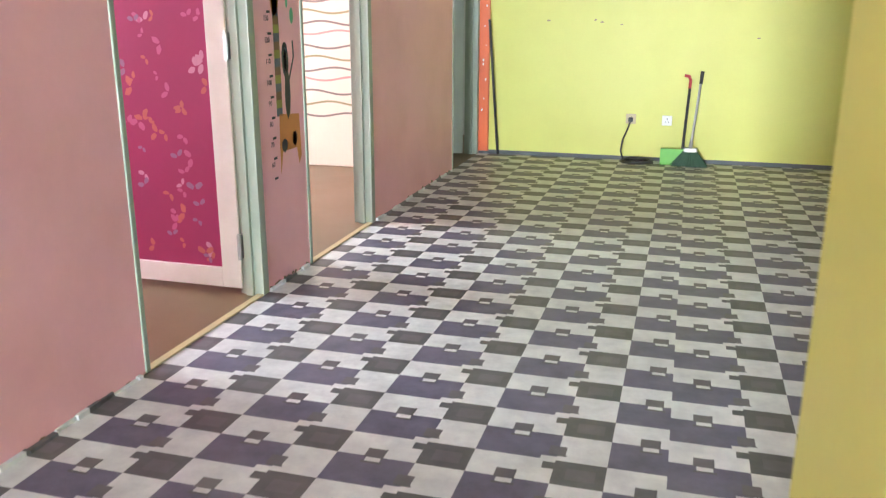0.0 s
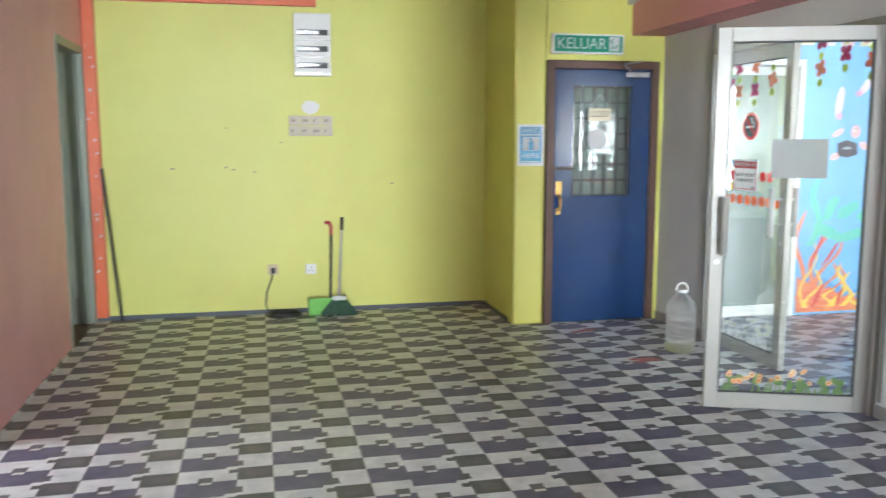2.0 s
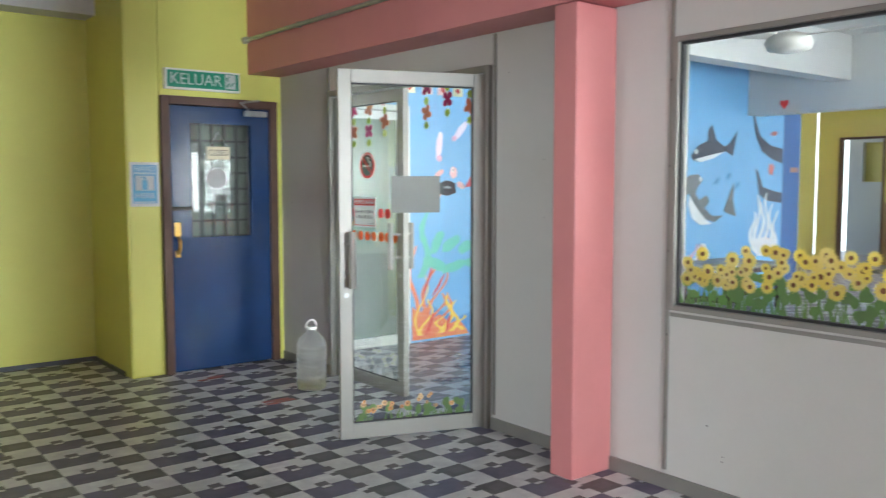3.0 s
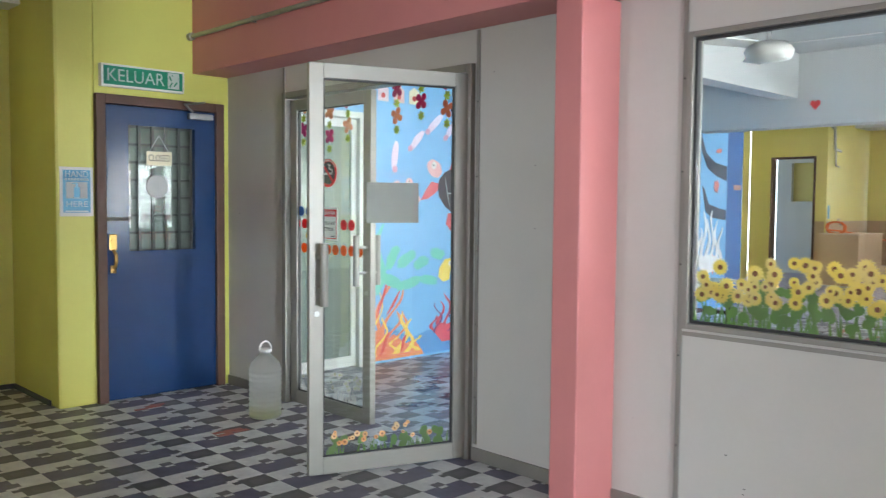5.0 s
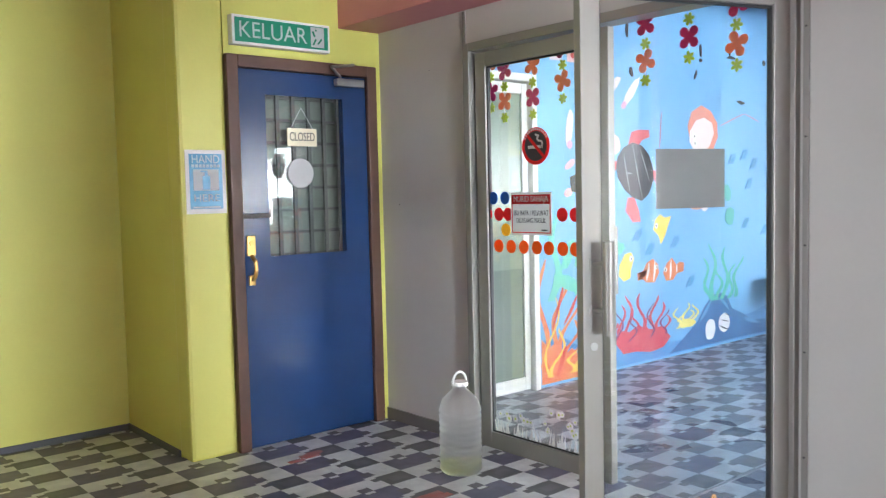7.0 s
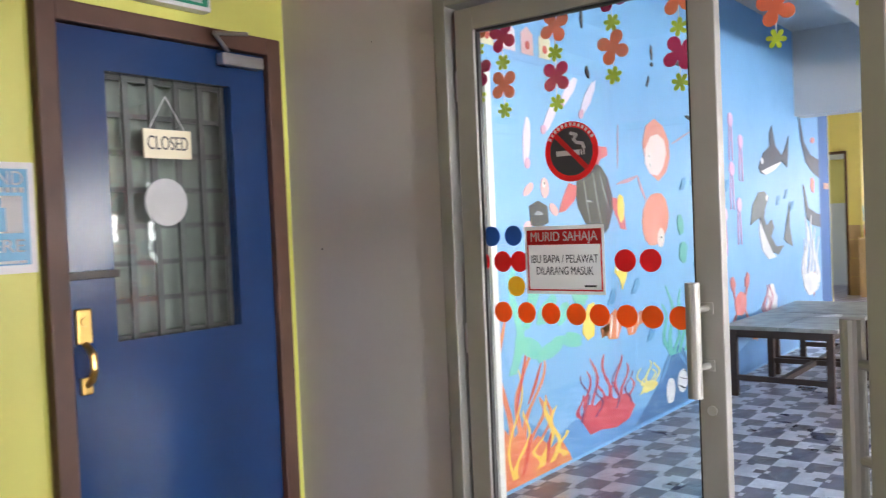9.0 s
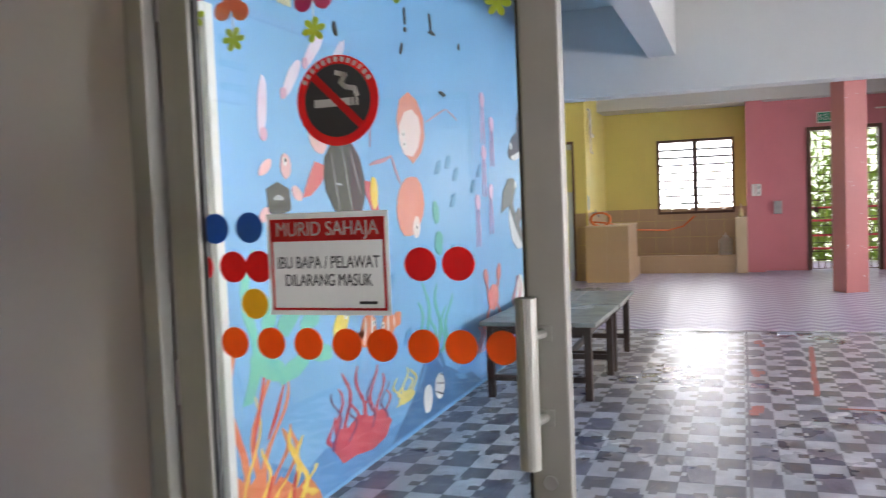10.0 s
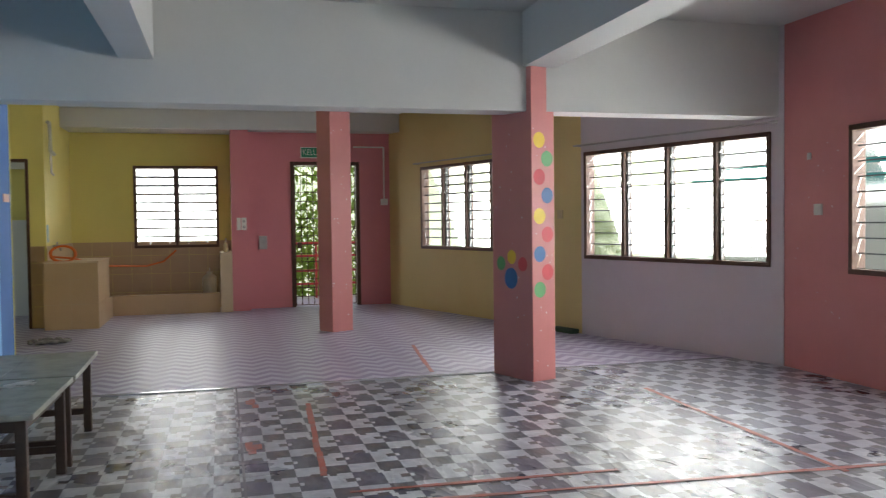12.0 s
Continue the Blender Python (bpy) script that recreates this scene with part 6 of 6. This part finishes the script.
tagged(Mesh().box(16.68, 16.749, 4.80, 4.93, 0.98, 1.2, None, 0.01).make("wall_box", STEEL), "grey metal box on the rose wall", "box")
pv = Mesh().tube([(16.735, 3.35, 2.67), (16.735, 2.83, 2.67), (16.735, 2.83, 1.8)], 0.013).box(16.70, 16.749, 2.77, 2.89, 1.69, 1.80, None, 0.006)
tagged(pv.make("pvc_conduit", WHITEPL), "white conduit running to a switch on the rose wall", "conduit")
q = Mesh().box(8.93, 9.03, 0.401, 0.415, 1.42, 1.52, None, 0.004).box(8.96, 9.0, 0.415, 0.42, 1.45, 1.49)
tagged(q.make("wall_switch", WHITEPL), "white switch on the coral pink wall", "switch")
q = Mesh().box(9.08, 9.13, 0.401, 0.408, 1.92, 1.98)
tagged(q.make("wall_hook", WHITEPL), "small white hook on the coral pink wall", "hook")
q = Mesh().box(-0.05, 0.05, 0.001, 0.014, 1.42, 1.53, SKM @ pose(along(12.5), 0, 0), 0.003)
tagged(q.make("wall_switch", BEIGEPL), "beige switch on the cream wall", "switch")
q = Mesh().box(-0.2, 0.2, 0.02, 0.14, 0.004, 0.06, SKM @ pose(along(12.35), 0, 0), 0.01)
tagged(q.make("floor_mat_roll", DARKGREEN), "small dark green rolled mat by the wall", "mat")
ch = Mesh()
rnd = random.Random(31)
for i in range(22):
    s = rnd.uniform(0.002, 0.006)
    ch.prism(ring(7, s, s * 1.3, 0.35, i), CM @ facing(-0.0004, rnd.uniform(-0.25, -0.01), rnd.uniform(0.1, 2.6), "-x"), 0.001)
    ch.prism(ring(7, s, s * 1.3, 0.35, i + 50), CM @ facing(rnd.uniform(0.01, 0.54), 0.0004, rnd.uniform(0.1, 2.3), "+y"), 0.001)
    ch.prism(ring(7, s * 1.2, s * 1.6, 0.35, i + 90), pose(13.32, 4.17, 0, 0, 0, 28) @ facing(-0.0004, rnd.uniform(-0.3, -0.01), rnd.uniform(0.1, 2.6), "-x"), 0.001)
    ch.prism(ring(7, s, s * 1.2, 0.35, i + 130), facing(rnd.uniform(8.65, 9.4), 0.4002, rnd.uniform(0.5, 2.2), "+y"), 0.001)
tagged(ch.make("plaster_chips", PAPER), "small chips showing white plaster on pink paint", "paint chips", kind="stuff")

# ---- wash place ----
TG = surface("tile_joint", (0.42, 0.33, 0.22))
ti = Mesh()


def tiles(m, M, w, h, s=0.3):
    x = 0
    while x < w - 0.01:
        z = 0
        while z < h - 0.01:
            m.box(x + 0.002, min(x + s, w) - 0.002, -0.004, 0.0, z + 0.002, min(z + s, h) - 0.002, M)
            z += s
        x += s


dado = Mesh()
tiles(dado, pose(17.196, 7.85, 0, 0, 0, -90), 2.5, 1.13)
tiles(dado, pose(15.16, 7.846, 0), 2.04, 1.13)
tiles(dado, pose(15.146, 8.07, 0, 0, 0, -90), 0.2, 1.13)
plain(dado.make("trim_tile_dado", TILEBEIGE), "beige wall tiles with pale joints", "tiles")
sk = thing("wash_counter", "beige tiled wash counter block", "counter", at=(15.4, 7.5, 0))
Mesh().box(14.84, 16.0, 7.16, 7.84, 0.003, 0.90).make("core", TG, sk)
m = Mesh()
tiles(m, pose(14.838, 7.84, 0, 0, 0, -90), 0.68, 0.90, 0.34)
tiles(m, pose(14.84, 7.158, 0), 1.16, 0.90, 0.34)
m.make("tile_face", TILEBEIGE, sk)
Mesh().box(14.82, 16.0, 7.14, 7.845, 0.90, 0.925, None, 0.006).make("top", surface("pale_beige_edge", (0.6, 0.47, 0.32)), sk)
adopt(sk)
tb = thing("wash_trough", "low beige tiled trough wall and end pier", "trough", at=(16.4, 6.3, 0))
Mesh().box(16.4, 16.5, 5.56, 7.16, 0.003, 0.31, None, 0.005).box(16.0, 16.4, 7.16, 7.26, 0.003, 0.31).make("kerb", TILEBEIGE, tb)
Mesh().box(16.33, 17.19, 5.365, 5.55, 0.003, 0.95, None, 0.006).make("pier", surface("cream_tile", (0.62, 0.5, 0.34)), tb)
adopt(tb)
ho = Mesh()
pts = []
for i in range(60):
    a = i * 0.42
    pts.append((14.98 + 0.002 * i, 7.62 + 0.16 * math.cos(a), 1.02 + 0.11 * math.sin(a)))
pts += [(15.2, 7.5, 0.95), (16.0, 7.25, 0.80), (16.9, 6.7, 0.74), (17.12, 6.45, 0.80), (17.15, 6.25, 0.98)]
ho.tube(pts, 0.014, 7)
tagged(ho.make("garden_hose", HOSE), "coiled orange hose on the wash counter", "hose")
tp = Mesh().rod((15.55, 7.84, 1.12), (15.55, 7.74, 1.12), 0.016).rod((15.55, 7.75, 1.12), (15.55, 7.73, 1.05), 0.014).rod((15.55, 7.78, 1.12), (15.55, 7.78, 1.17), 0.01).rod((15.51, 7.78, 1.17), (15.59, 7.78, 1.17), 0.008)
tagged(tp.make("tap", STEEL), "metal tap above the wash counter", "tap")
pp = Mesh().tube([(15.2, 7.80, 2.83), (15.32, 7.80, 2.83), (15.36, 7.80, 2.45), (15.62, 7.80, 2.42)], 0.025).tube([(15.42, 7.81, 2.44), (15.44, 7.81, 2.15), (15.6, 7.81, 2.13)], 0.014)
tagged(pp.make("water_pipe", STEEL), "dark bent water pipe on the lemon wall", "pipe")
q = Mesh().box(15.22, 15.30, 7.842, 7.849, 1.18, 1.42).make("wall_notice", PAPERBLUE)
tagged(q, "small pale blue notice above the wash counter", "notice")
jug("plastic_jug", 16.6, 5.72, 0.31, 0.11, 0.34, "cloudy plastic jug standing on the trough edge", False)
sb = thing("soap_bottle", "small soap bottle on the trough pier", "bottle", at=(16.5, 5.46, 0.95))
Mesh().lathe([(0.035, 0), (0.037, 0.1), (0.03, 0.13), (0.014, 0.15), (0.014, 0.17)], (16.5, 5.46, 0.951), 14).make("body", BEIGEPL, sb, True)
Mesh().rod((16.5, 5.46, 1.12), (16.5, 5.46, 1.16), 0.008).box(16.46, 16.51, 5.45, 5.47, 1.16, 1.175).make("pump", WHITEPL, sb)
adopt(sb)
rgc = Mesh()
rnd = random.Random(44)
for i in range(26):
    rgc.ball((13.62 + rnd.uniform(-0.22, 0.22), 7.55 + rnd.uniform(-0.2, 0.2), 0.02), rnd.uniform(0.03, 0.075), 0.45)
tagged(rgc.make("floor_cloth", surface("grey_patterned_cloth", (0.12, 0.12, 0.12), (0.45, 0.44, 0.42), 0.9, 1.0, 12)), "crumpled dark grey cloth on the floor", "cloth")
# toilet doorway
pv = Mesh().box(15.13, 15.29, 8.05, 8.09, 0, 2.32, None, 0.004).box(15.13, 15.29, 8.85, 8.89, 0, 2.32, None, 0.004).box(15.13, 15.29, 8.09, 8.85, 2.28, 2.32, None, 0.004)
plain(pv.make("door_frame_wash", BROWN), "dark brown door frame", "door frame")
wall("wall_toilet_back", WHITEP, "x", 17.0, 17.1, 7.97, 9.6, 0, CB, [(8.2, 9.3, 1.5, 2.3)], "pale wall with a small louvre opening")

# ---- ceiling fan and lamp ----
fan = thing("ceiling_fan", "white three-blade ceiling fan at rest", "ceiling fan", at=(5.0, 4.27, CB))
Mesh().rod((5.0, 4.27, CB), (5.0, 4.27, 2.48), 0.014).rod((5.0, 4.27, CB), (5.0, 4.27, CB - 0.07), 0.06, 16, 0.03).make("stem", WHITEPL, fan)
Mesh().lathe([(0.05, -0.04), (0.14, -0.02), (0.16, 0.03), (0.13, 0.08), (0.04, 0.1)], (5.0, 4.27, 2.40), 24).make("motor", WHITEPL, fan, True)
for k in range(3):
    Mesh().box(0.14, 0.70, -0.065, 0.065, -0.004, 0.004, pose(5.0, 4.27, 2.47, 0, 0, 35 + 120 * k) @ pose(0, 0, 0, 10), 0.003).make("blade", WHITEPL, fan)
adopt(fan)
lt = thing("strip_lamp", "white fluorescent batten fixed to the ceiling", "lamp", at=(6.9, 3.9, CB))
Mesh().box(6.86, 6.94, 3.3, 4.5, CB - 0.06, CB, None, 0.005).make("batten", WHITEPL, lt)
Mesh().rod((6.9, 3.34, CB - 0.085), (6.9, 4.46, CB - 0.085), 0.014).make("tube", WHITEV, lt)
adopt(lt)
